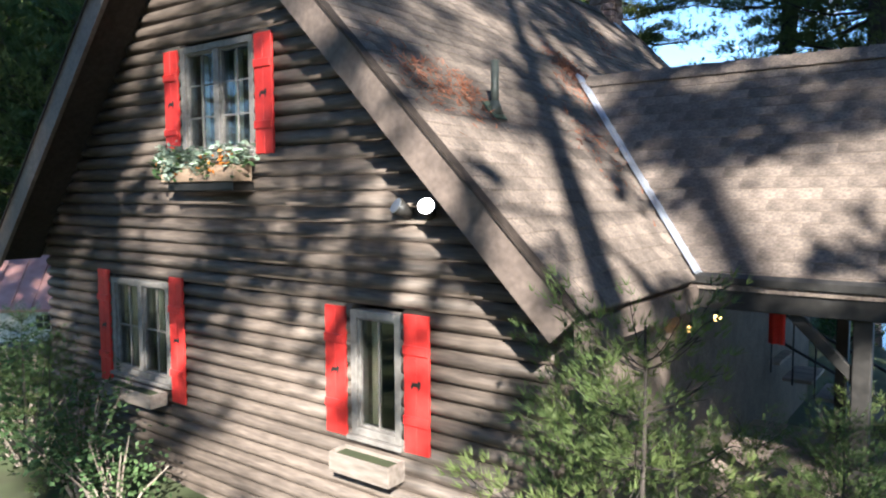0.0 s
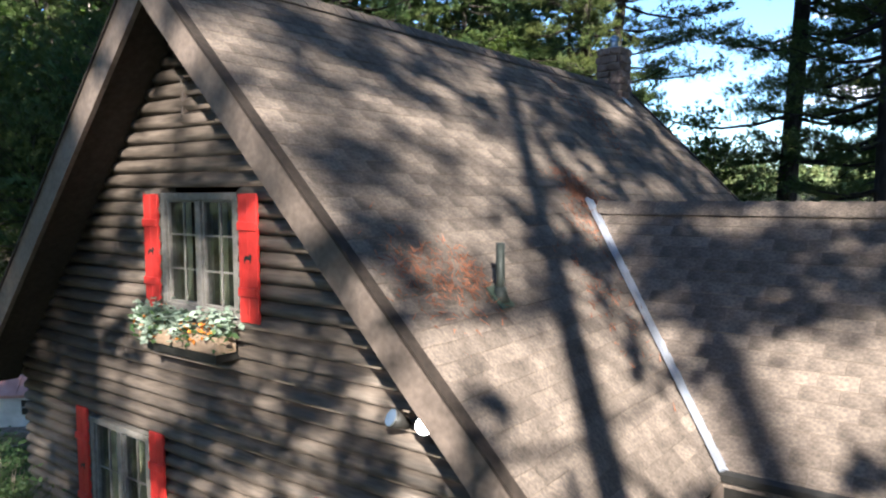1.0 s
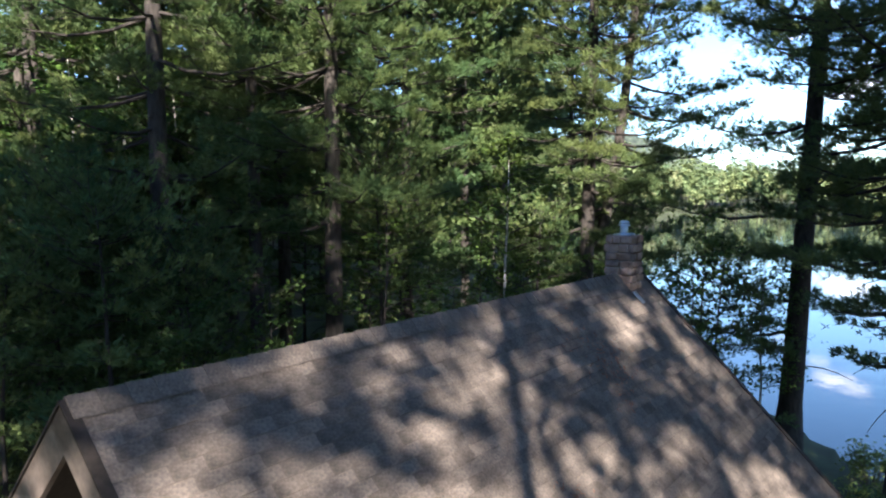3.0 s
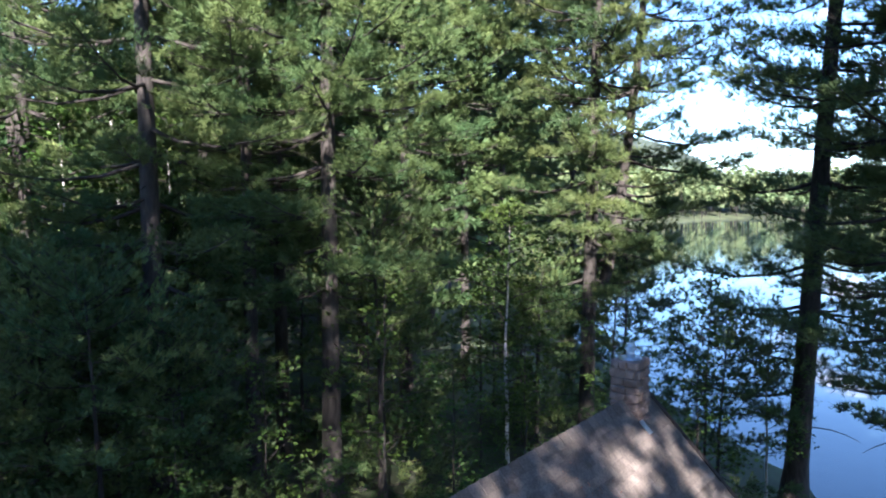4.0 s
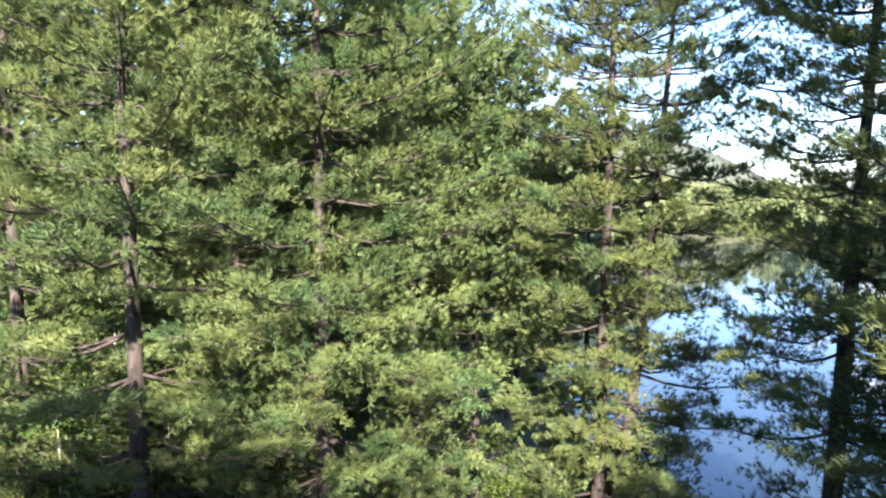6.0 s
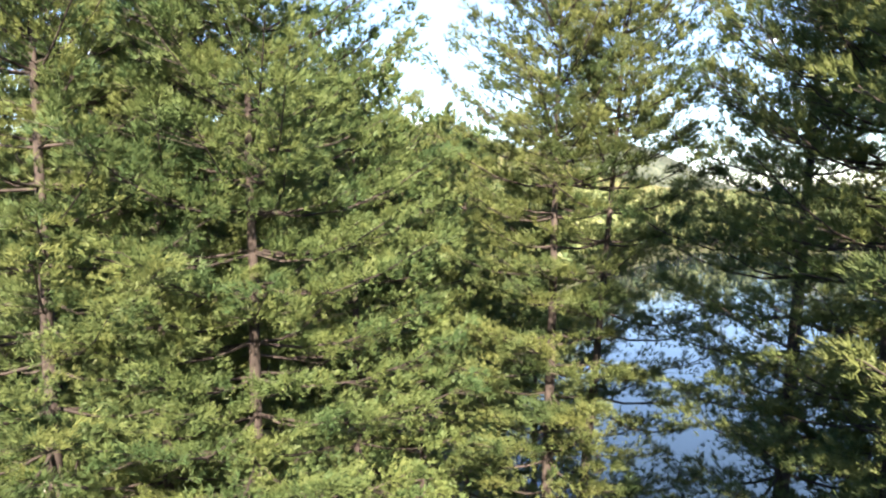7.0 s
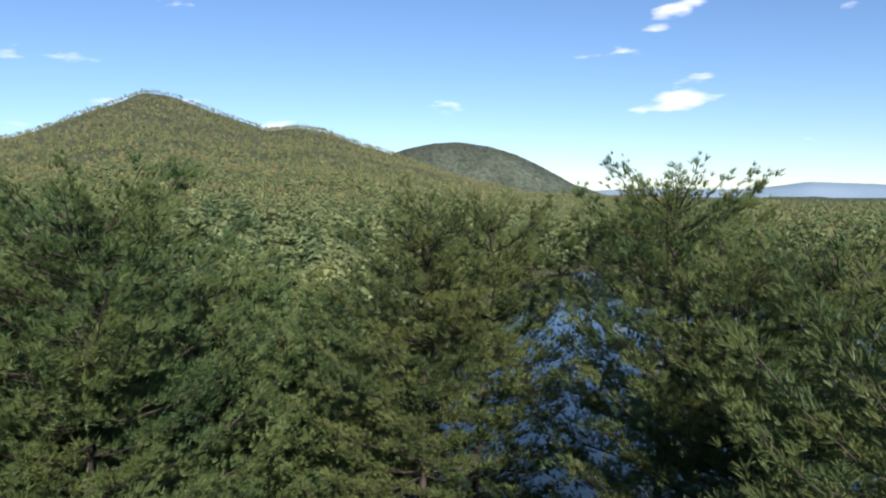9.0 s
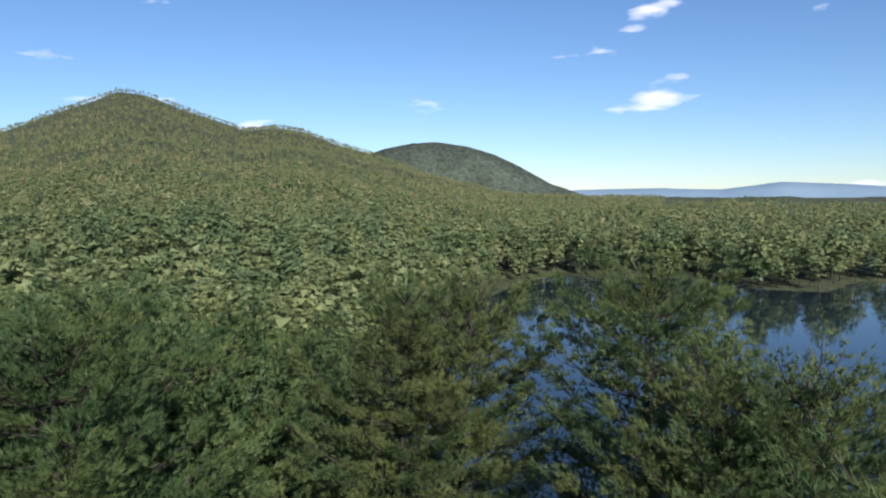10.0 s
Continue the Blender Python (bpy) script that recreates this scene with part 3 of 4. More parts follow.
    s /= np.linalg.norm(s, axis=1)[:, None] + 1e-9
    dr = np.cross(face, s)
    dr /= np.linalg.norm(dr, axis=1)[:, None] + 1e-9
    v = np.stack([o - s * k * 0.36, o + s * k * 0.36, o + dr * k], 1).reshape(-1, 3)
    ob = obj_np(name, v, np.arange(len(v)).reshape(-1, 3), mats[0])
    tagged(ob, "dense mixed wood of pines and leafy trees on the hillside" if conifer else "leafy trees among the pines on the hillside", "forest", kind="stuff")
    # trunks
    if tris > 90:
        th = np.array([0, 2.094, 4.189])
        w = 0.009 * h
        base = np.stack([x[:, None] + w[:, None] * np.cos(th), y[:, None] + w[:, None] * np.sin(th), np.repeat((z - 0.5)[:, None], 3, 1)], -1)
        tip = np.stack([x, y, z + h * 0.97], -1)[:, None, :]
        v = np.concatenate([base, tip], 1).reshape(-1, 3)
        i = np.arange(n)[:, None] * 4
        fc = np.stack([np.concatenate([i + k, i + (k + 1) % 3, i + 3], 1) for k in range(3)], 1).reshape(-1, 3)
        tr = obj_np(name + "_trunks", v, fc, M_BARK)
        tagged(tr, "thin pale trunks of the wood", "forest", kind="stuff")


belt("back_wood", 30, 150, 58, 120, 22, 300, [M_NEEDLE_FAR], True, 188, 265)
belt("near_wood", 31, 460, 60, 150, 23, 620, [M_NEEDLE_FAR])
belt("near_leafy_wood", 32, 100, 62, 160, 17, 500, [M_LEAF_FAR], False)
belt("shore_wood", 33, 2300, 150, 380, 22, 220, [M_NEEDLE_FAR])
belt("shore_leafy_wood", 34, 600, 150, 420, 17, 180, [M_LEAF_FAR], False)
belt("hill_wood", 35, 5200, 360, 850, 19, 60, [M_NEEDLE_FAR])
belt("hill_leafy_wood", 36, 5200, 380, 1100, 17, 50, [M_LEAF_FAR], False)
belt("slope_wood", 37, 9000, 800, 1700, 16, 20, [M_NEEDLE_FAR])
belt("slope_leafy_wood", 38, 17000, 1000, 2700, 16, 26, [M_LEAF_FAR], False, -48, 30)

# ---- hills at the horizon ----
def far_hills(name, seed, dist, b0, b1, low, heights, mat, label):
    bs = np.radians(np.linspace(b0, b1, 160))
    rng = np.random.default_rng(seed)
    prof = np.interp(np.linspace(0, 1, 160), np.linspace(0, 1, len(heights)), heights) + np.convolve(rng.normal(0, 4, 180), np.ones(9) / 9, "same")[:160]
    v, n = [], 160
    for k, (dr, fz) in enumerate([(-250, 0.0), (-120, 0.55), (0, 1.0), (200, 0.3)]):
        v.append(np.stack([(dist + dr) * np.sin(bs), (dist + dr) * np.cos(bs), low + (prof - low) * fz], -1))
    v = np.concatenate(v)
    i, j = np.meshgrid(np.arange(3), np.arange(n - 1), indexing="ij")
    f = np.stack([i * n + j, i * n + j + 1, (i + 1) * n + j + 1, (i + 1) * n + j], -1).reshape(-1, 4)
    tagged(obj_np(name, v, f, mat, smooth=True), label, "hills", kind="structure")


M_HILL_NEAR = material("wooded_hill", (0.025, 0.038, 0.03), (0.085, 0.10, 0.07), 0.06, 0.95, 0.6)
# pale blue stands in for the air between: haze put into the colour
M_HILL_FAR = material("hazy_blue_hills", (0.17, 0.25, 0.33), (0.20, 0.28, 0.36), 0.004, 1.0, 0.0, big=0.05)
far_hills("backdrop", 5, 3300, 4, 26, -10, [150, 190, 238, 262, 262, 246, 205, 140, 70, 25, 0], M_HILL_NEAR, "dark rounded wooded hill behind the ridge")
far_hills("backdrop", 6, 4600, 14, 66, -10, [60, 66, 44, 52, 56, 46, 90, 74, 50, 60, 46, 36, 40, 35], M_HILL_FAR, "far hills at the horizon, distance haze in their pale blue colour")

# ---- house ----
HX, HZ, SL = 4.38, 7.05, 1.01          # half width at the eaves, ridge height, roof slope
LEN = 10.1
house = tagged(new("house"), "brown log-sided cottage with steep shingled roof and red shutters", "house")
house.matrix_basis = pose(-2.304, 7.598, 0, 0, 0, -37.0)


def slab(x0, z0, x1, z1, y0, y1, t, bm=None):
    """A sloping plate whose top runs from (x0, z0) to (x1, z1), x0 < x1."""
    nx, nz = (z0 - z1), (x1 - x0)
    k = t / math.hypot(nx, nz)
    return prism(bm or bmesh.new(), [(x0, z0), (x1, z1), (x1 - nx * k, z1 - nz * k), (x0 - nx * k, z0 - nz * k)], y0, y1)


roof = part("roof", slab(0, HZ - 0.02, HX - 0.02, HZ - 0.02 - SL * (HX - 0.02), -0.53, LEN, 0.13), M_SHINGLE, house, "brown asphalt shingles with needle litter")
roof_left = part("roof", slab(-HX, HZ - SL * HX, 0, HZ, -0.53, LEN, 0.13), M_SHINGLE, house, "brown asphalt shingles")
# boarded underside of the overhang, its shadow put into the dark colour
part("soffit", slab(0.0, HZ - 0.22, HX - 0.12, HZ - 0.22 - SL * (HX - 0.12), -0.52, -0.005, 0.03), M_SOFFIT, house, "dark brown boards under the overhang, shade in their colour")
part("soffit", slab(-HX + 0.12, HZ - 0.22 - SL * (HX - 0.12), 0.0, HZ - 0.22, -0.52, -0.005, 0.03), M_SOFFIT, house, "dark brown boards under the overhang, shade in their colour")
# barge boards at both gables, with a thin upper trim
for y0, y1 in ((-0.585, -0.535), (LEN + 0.003, LEN + 0.05)):
    part("barge_board", slab(0.0, HZ - 0.015, HX, HZ - 0.015 - SL * HX, y0, y1, 0.27), M_TRIM, house, "brown painted barge board")
    part("barge_board", slab(-HX, HZ - 0.015 - SL * HX, -0.0, HZ - 0.015, y0, y1, 0.27), M_TRIM, house, "brown painted barge board")
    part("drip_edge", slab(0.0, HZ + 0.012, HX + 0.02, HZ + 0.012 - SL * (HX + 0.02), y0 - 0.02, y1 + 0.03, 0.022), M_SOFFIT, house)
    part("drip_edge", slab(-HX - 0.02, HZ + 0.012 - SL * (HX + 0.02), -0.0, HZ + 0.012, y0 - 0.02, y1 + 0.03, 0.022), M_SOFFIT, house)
block("fascia", (HX - 0.05, HX - 0.01, -0.53, LEN, 2.35, 2.56), M_TRIM, house)

OPEN = [(-0.62, 0.60, 3.80, 4.96), (-2.24, -1.00, 1.20, 2.38), (1.88, 2.47, 1.22, 2.36)]
COURSE = 0.145


def log(x0, x1, z0, z1, cap=None):
    """A half-round siding log with a flat back; cap trims its ends along the rake."""
    bm = bmesh.new()
    h = z1 - z0
    prof = [(0.12, z0), (0.012, z0), (-0.022, z0 + h * 0.08), (-0.056, z0 + h * 0.28), (-0.066, z0 + h * 0.50), (-0.056, z0 + h * 0.72), (-0.022, z0 + h * 0.92), (0.012, z1), (0.12, z1)]
    ends = []
    for x, s in ((x0, -1), (x1, 1)):
        ends.append([bm.verts.new((s * min(s * x, cap(z)) if cap else x, y, z)) for y, z in prof])
    a, b = ends
    bm.faces.new(a)
    bm.faces.new(b[::-1])
    for i in range(len(prof)):
        j = (i + 1) % len(prof)
        f = bm.faces.new((a[i], b[i], b[j], a[j]))
    return bm


def rake(z):
    return max(0.02, (HZ - 0.24 - z) / SL)


wall = new("wall")
wall.parent = house
wall["label"] = "stacked half-round brown log siding"
z = -0.35
while z < HZ - 0.5:
    z1 = z + COURSE
    w = min(3.95, rake(z))
    cuts = sorted((a, b) for a, b, c, d in OPEN if c < (z + z1) / 2 < d)
    x = -w
    for a, b in cuts + [(w, None)]:
        if a - x > 0.03:
            log_ob = part("log", log(x, a, z, z1, rake), M_LOG, wall)
            for pl in log_ob.data.polygons:
                pl.use_smooth = len(pl.vertices) == 4
        x = b
    z = z1
for x0, x1 in ((-3.95, -3.83), (3.83, 3.95)):
    block("side_wall", (x0, x1, 0.13, LEN - 0.5, -0.35, 2.78), M_LOG, house, 0.0)
part("back_wall", prism(bmesh.new(), [(-3.95, -0.35), (3.95, -0.35), (3.95, 2.75), (0, 6.7), (-3.95, 2.75)], LEN - 0.62, LEN - 0.5), M_LOG, house)
block("floor_slab", (-3.8, 3.8, 0.14, LEN - 0.65, 0.1, 0.25), M_DECK, house)
block("floor_slab", (-3.8, 3.8, 0.14, LEN - 0.65, 2.62, 2.74), M_DECK, house)


def bars(xs, zs, lim, w, y0, y1):
    """A grid of upright and level bars between the limits."""
    bm = bmesh.new()
    x0, x1, z0, z1 = lim
    for x in xs:
        box(bm, x - w / 2, x + w / 2, y0, y1, z0, z1)
    for k in zs:
        box(bm, x0, x1, y0 + 0.002, y1 - 0.002, k - w / 2, k + w / 2)
    return bm


def frame_bm(x0, x1, z0, z1, w, y0, y1):
    bm = bmesh.new()
    box(bm, x0, x0 + w, y0, y1, z0, z1, 0.004)
    box(bm, x1 - w, x1, y0, y1, z0, z1, 0.004)
    box(bm, x0 + w, x1 - w, y0, y1, z1 - w, z1, 0.004)
    box(bm, x0 + w, x1 - w, y0, y1, z0, z0 + w, 0.004)
    return bm


M_CURTAIN = material("cream_curtain", (0.45, 0.40, 0.28), (0.60, 0.54, 0.40), 6, 0.9, 0.2, stretch=(6, 1, 0.3))


def window(x0, x1, z0, z1, sashes, cols, rows):
    win = new("window")
    win.parent = house
    win["label"] = "taupe-framed casement window with muntin bars"
    part("window_frame", frame_bm(x0, x1, z0, z1, 0.07, -0.065, 0.10), M_FRAME, win)
    if sashes == 2:
        block("mullion", ((x0 + x1) / 2 - 0.045, (x0 + x1) / 2 + 0.045, -0.06, 0.09, z0 + 0.07, z1 - 0.07), M_FRAME, win)
        spans = [(x0 + 0.07, (x0 + x1) / 2 - 0.045), ((x0 + x1) / 2 + 0.045, x1 - 0.07)]
    else:
        spans = [(x0 + 0.07, x1 - 0.07)]
    for a, b in spans:
        c, d = z0 + 0.07, z1 - 0.07
        part("sash", frame_bm(a, b, c, d, 0.022, -0.035, 0.03), M_FRAME, win)
        part("muntin", bars([a + (b - a) * k / cols for k in range(1, cols)], [c + (d - c) * k / rows for k in range(1, rows)], (a + 0.022, b - 0.022, c + 0.022, d - 0.022), 0.014, -0.016, 0.012), M_FRAME, win)
        pane = part("pane", box(bmesh.new(), a + 0.015, b - 0.015, -0.003, 0.003, c + 0.015, d - 0.015), M_GLASS, win, "clear reflecting glass")
        # gathered curtain behind the outer edge
        n = 26
        cx = np.linspace(a, a + (b - a) * 0.22, n)
        cy = 0.16 + 0.02 * np.sin(np.arange(n) * 1.6)
        v = np.concatenate([np.stack([cx, cy, np.full(n, d)], -1), np.stack([cx, cy, np.full(n, c - 0.05)], -1)])
        q = np.array([(i, i + 1, n + i + 1, n + i) for i in range(n - 1)])
        cu = obj_np("curtain", v, q, M_CURTAIN, win, "cream gathered curtain", True)
        cu.modifiers.new("thick", "SOLIDIFY").thickness = 0.004
    block("window_sill", (x0 - 0.03, x1 + 0.03, -0.11, -0.02, z0 - 0.045, z0 - 0.003), M_FRAME, win)


window(-0.62, 0.60, 3.80, 4.96, 2, 2, 3)
window(-2.24, -1.00, 1.20, 2.38, 2, 2, 2)
window(1.88, 2.47, 1.22, 2.36, 1, 2, 1)


def shutter(x0, x1, z0, z1):
    sh = new("shutter")
    sh.parent = house
    sh["label"] = "bright red board shutter with two cleats"
    w = (x1 - x0) / 2
    for k in range(2):
        block("board", (x0 + k * w + 0.001, x0 + (k + 1) * w - 0.001, -0.082, -0.052, z0, z1), M_RED, sh, 0.004)
    for k in (0.24, 0.75):
        h = z0 + (z1 - z0) * k
        block("cleat", (x0 + 0.004, x1 - 0.004, -0.105, -0.083, h - 0.04, h + 0.04), M_RED, sh, 0.006)
    m = (x0 + x1) / 2
    zc = z0 + (z1 - z0) * 0.5
    bm = bmesh.new()
    s = 0.055
    prism(bm, [(m - s, zc - 0.012), (m - s * 0.8, zc - 0.045), (m - s * 0.5, zc - 0.01), (m + s * 0.4, zc - 0.012), (m + s * 0.55, zc - 0.048), (m + s * 0.85, zc - 0.01),
               (m + s, zc + 0.03), (m + s * 0.6, zc + 0.045), (m + s * 0.35, zc + 0.022), (m - s * 0.6, zc + 0.025)], -0.087, -0.0835)
    part("cutout", bm, M_BLACK, sh, "dark cut-out ornament")


for lim in [(-0.91, -0.66, 3.79, 4.95), (0.64, 0.90, 3.79, 4.95), (-2.53, -2.28, 1.05, 2.46), (-0.96, -0.70, 1.02, 2.46), (1.57, 1.83, 1.19, 2.38), (2.52, 2.79, 1.19, 2.38)]:
    shutter(*lim)

M_SILVER = foliage("silver_leaves", (0.20, 0.26, 0.20), (0.38, 0.44, 0.36), 6.0, 0.3)
M_ORANGE = foliage("orange_petals", (0.55, 0.16, 0.03), (0.75, 0.25, 0.05), 9.0, 0.3)
M_PINK = foliage("red_petals", (0.55, 0.03, 0.05), (0.75, 0.10, 0.12), 9.0, 0.3)


def planter(x0, x1, z0, z1, depth, mat, label, plants, under_block):
    fb = tagged(new("window_box"), label, "planter", "window boxes")
    fb.matrix_basis = house.matrix_basis.copy()
    bm = bmesh.new()
    y0 = -0.12 - depth
    box(bm, x0, x1, y0, y0 + 0.02, z0, z1, 0.004)
    box(bm, x0, x1, -0.14, -0.12, z0, z1, 0.004)
    box(bm, x0, x0 + 0.02, y0 + 0.02, -0.14, z0, z1, 0.004)
    box(bm, x1 - 0.02, x1, y0 + 0.02, -0.14, z0, z1, 0.004)
    box(bm, x0 + 0.02, x1 - 0.02, y0 + 0.02, -0.14, z0, z0 + 0.02)
    part("trough", bm, mat, fb)
    block("soil", (x0 + 0.022, x1 - 0.022, y0 + 0.022, -0.142, z0 + 0.022, z1 - 0.03), M_GROUND, fb, 0.0, "dark potting soil")
    if under_block:
        block("under_block", (x0 + 0.08, x1 - 0.05, y0 + 0.03, -0.05, z0 - 0.09, z0 - 0.003), M_BLACK, fb, 0.006, "black block under the box")
    rng = np.random.default_rng(int(1000 + x0 * 10))
    for mat2, n, size, hh, nm in plants:
        k = 14
        ce = np.stack([rng.uniform(x0 - 0.12, x1 + 0.05, k), rng.uniform(y0 - 0.05, -0.15, k), np.full(k, z1) + rng.uniform(-0.04, hh, k)], -1)
        p = np.repeat(ce, n // k, 0) + rng.normal(0, 0.055, (n // k * k, 3))
        v, f = leaves(rng, p, size)
        obj_np(nm, v, f, mat2, fb)["kind"] = "stuff"


planter(-0.62, 0.62, 3.52, 3.68, 0.22, M_BOX, "tan wooden window box with silver-green plants", [(M_SILVER, 900, 0.075, 0.14, "plant"), (M_SHRUB, 260, 0.07, 0.1, "plant"), (M_ORANGE, 90, 0.05, 0.10, "flower")], True)
M_GREYBOX = material("grey_box_wood", (0.15, 0.12, 0.10), (0.26, 0.22, 0.19), 20, 0.8, 0.3, stretch=(0.2, 1, 1))
planter(-2.10, -0.99, 0.98, 1.14, 0.22, M_GREYBOX, "weathered grey-brown wooden window box, empty", [], False)
planter(1.86, 2.56, 0.95, 1.13, 0.22, M_GREYBOX, "weathered grey-brown wooden window box, empty", [], False)

# gable louvre
vent = new("gable_vent")
vent.parent = house
vent["label"] = "dark louvred gable vent"
part("frame", frame_bm(-0.22, 0.30, 5.62, 6.12, 0.04, -0.06, 0.05), M_TRIM, vent)
block("backing", (-0.18, 0.26, 0.02, 0.04, 5.66, 6.08), M_BLACK, vent, 0.0)
for k in range(6):
    part("slat", box(bmesh.new(), -0.18, 0.26, -0.035, 0.035, -0.006, 0.006, 0, Matrix.Translation((0, -0.01, 5.70 + k * 0.068)) @ Matrix.Rotation(radians(-38), 4, "X")), M_SOFFIT, vent)

# twin floodlight
lamp = tagged(new("flood_light"), "twin black outdoor floodlight, one lamp lit", "lamp")
lamp.matrix_basis = house.matrix_basis @ pose(2.72, -0.05, 3.26)


def cone(r1, r2, d, m, seg=18):
    bm = bmesh.new()
    bmesh.ops.create_cone(bm, cap_ends=True, segments=seg, radius1=r1, radius2=r2, depth=d)
    bmesh.ops.transform(bm, matrix=m, verts=bm.verts)
    return bm


part("base", cone(0.06, 0.05, 0.05, pose(0, 0, 0, 90)), M_BLACK, lamp, "", True)
for k, mat in ((-1, M_METAL), (1, M_BULB)):
    m = pose(0.13 * k, -0.10, 0.0, 62, 0, 22 * k)
    head = part("lamp_head", cone(0.045, 0.075, 0.15, m), M_BLACK, lamp, "", True)
    part("lens", cone(0.068, 0.066, 0.012, m @ pose(0, 0, 0.079)), mat, head, "round frosted lens")
    part("arm", cone(0.014, 0.014, 0.13, pose(0.065 * k, -0.04, 0, 0, 90, 0), 8), M_BLACK, lamp)

# vent pipe through the roof
pipe = tagged(new("vent_pipe"), "black plumbing vent pipe with green boot on the roof", "pipe")
pipe.matrix_basis = house.matrix_basis @ pose(2.93, 0.70, HZ - SL * 2.93)
part("pipe", cone(0.036, 0.036, 0.52, pose(0, 0, 0.20)), M_PIPE, pipe, "", True)
part("collar", cone(0.075, 0.042, 0.12, pose(0, 0, 0.05)), M_PIPE, pipe, "", True)
part("boot", box(bmesh.new(), -0.11, 0.11, -0.09, 0.09, -0.006, 0.006, 0, Matrix.Translation((0, 0, 0.028)) @ Matrix.Rotation(math.atan(SL), 4, "Y")), material("green_boot", (0.04, 0.06, 0.045), (0.07, 0.09, 0.07), 20, 0.6, 0.2), pipe)

# chimney of rough stone
chim = tagged(new("chimney"), "rough pinkish fieldstone chimney with metal flue", "chimney")
chim.matrix_basis = house.matrix_basis @ pose(0.03, 9.35, 6.18)
block("core", (-0.20, 0.20, -0.20, 0.20, 0.0, 1.50), M_MORTAR, chim, 0.0)
rng = np.random.default_rng(8)
z = 0.02
while z < 1.44:
    h = rng.uniform(0.09, 0.17)
    for side in range(4):
        a = -0.25
        while a < 0.22:
            w = min(rng.uniform(0.14, 0.30), 0.25 - a)
            if w < 0.06:
                break
            bm = bmesh.new()
            box(bm, a + 0.008, a + w - 0.008, -0.25 - rng.uniform(0, 0.03), -0.17, z + 0.006, z + h - 0.006, 0.018)
            for vv in bm.verts:
                vv.co += Vector(rng.normal(0, 0.006, 3))
            bmesh.ops.transform(bm, matrix=Matrix.Rotation(side * math.pi / 2, 4, "Z"), verts=bm.verts)
            part("stone", bm, M_STONE, chim)
            a += w
    z += h
part("cap_slab", box(bmesh.new(), -0.24, 0.24, -0.24, 0.24, 1.50, 1.55, 0.015), M_STONE, chim)
part("flue_plate", cone(0.20, 0.16, 0.03, pose(0, 0, 1.58), 24), M_METAL, chim, "round galvanised plate")
part("flue", cone(0.075, 0.07, 0.16, pose(0, 0, 1.66), 20), M_METAL, chim, "galvanised flue", True)
part("flue_cap", cone(0.11, 0.10, 0.03, pose(0, 0, 1.745), 20), M_METAL, chim)
part("flue_cap", cone(0.10, 0.06, 0.04, pose(0, 0, 1.80), 20), M_METAL, chim)
cf = tagged(new("chimney_flashing"), "bright metal flashing below the chimney", "flashing")
cf.matrix_basis = house.matrix_basis @ pose(0.42, 9.1, HZ - SL * 0.42 + 0.05, 0, math.degrees(math.atan(SL)), 0)
part("sheet", box(bmesh.new(), -0.12, 0.14, -0.06, 0.06, -0.01, 0.01, 0.003), M_METAL, cf)

# ---- wing with open porch ----
WZ, WY, WE, WS = 4.82, 3.75, 1.83, 1.12      # ridge height, ridge line, near eave line, slope
WX1 = 9.0


def wing_slab(side, y_in, y_out, lift, t, x0, x1):
    """One slope of the wing's roof: falls from the ridge towards y_out."""
    bm = bmesh.new()
    zi, zo = WZ - WS * abs(y_in - WY) + lift, WZ - WS * abs(y_out - WY) + lift
    q = [(y_in, zi), (y_out, zo), (y_out, zo - t), (y_in, zi - t)]
    a = [bm.verts.new((x0, y, z)) for y, z in q]
    b = [bm.verts.new((x1, y, z)) for y, z in q]
    bm.faces.new(a)
    bm.faces.new(b[::-1])
    for i in range(4):
        bm.faces.new((a[i], b[i], b[(i + 1) % 4], a[(i + 1) % 4]))
    return bm


wing_roof = part("wing_roof", wing_slab(1, WY, WE, -0.015, 0.12, 2.15, WX1), M_SHINGLE, house, "brown shingled roof of the wing")
part("wing_roof", wing_slab(1, WY, 2 * WY - WE, -0.015, 0.12, 2.15, WX1), M_SHINGLE, house, "brown shingled roof of the wing")
block("eave_beam", (4.2, WX1, WE + 0.03, WE + 0.17, 2.36, 2.545), M_BLACK, house, 0.008, "dark beam under the eave")
block("eave_beam", (4.2, WX1, 2 * WY - WE - 0.17, 2 * WY - WE - 0.03, 2.36, 2.545), M_BLACK, house, 0.008, "dark beam under the eave")
part("gutter", wing_slab(1, WE - 0.005, WE - 0.035, 0.02, 0.06, 4.3, WX1), M_BLACK, house)
for x, y in ((5.05, 5.45), (7.6, 5.45), (5.66, 2.0), (8.2, 2.0)):
    block("post", (x - 0.07, x + 0.07, y - 0.07, y + 0.07, 0.3, 2.36), M_BLACK, house, 0.01, "dark timber porch post")
    part("brace", box(bmesh.new(), -0.045, 0.045, -0.04, 0.04, -0.36, 0.36, 0.006, Matrix.Translation((x - 0.28, y, 2.10)) @ Matrix.Rotation(radians(-45), 4, "Y")), M_BLACK, house)
porch = new("porch_floor")
porch.parent = house
porch["label"] = "weathered deck boards of the porch"
for k in range(28):
    block("plank", (4.0, 8.9, 1.95 + k * 0.13, 1.95 + k * 0.13 + 0.122, 0.26, 0.30), M_DECK, porch, 0.004)
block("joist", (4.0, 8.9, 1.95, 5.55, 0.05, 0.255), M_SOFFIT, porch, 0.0)

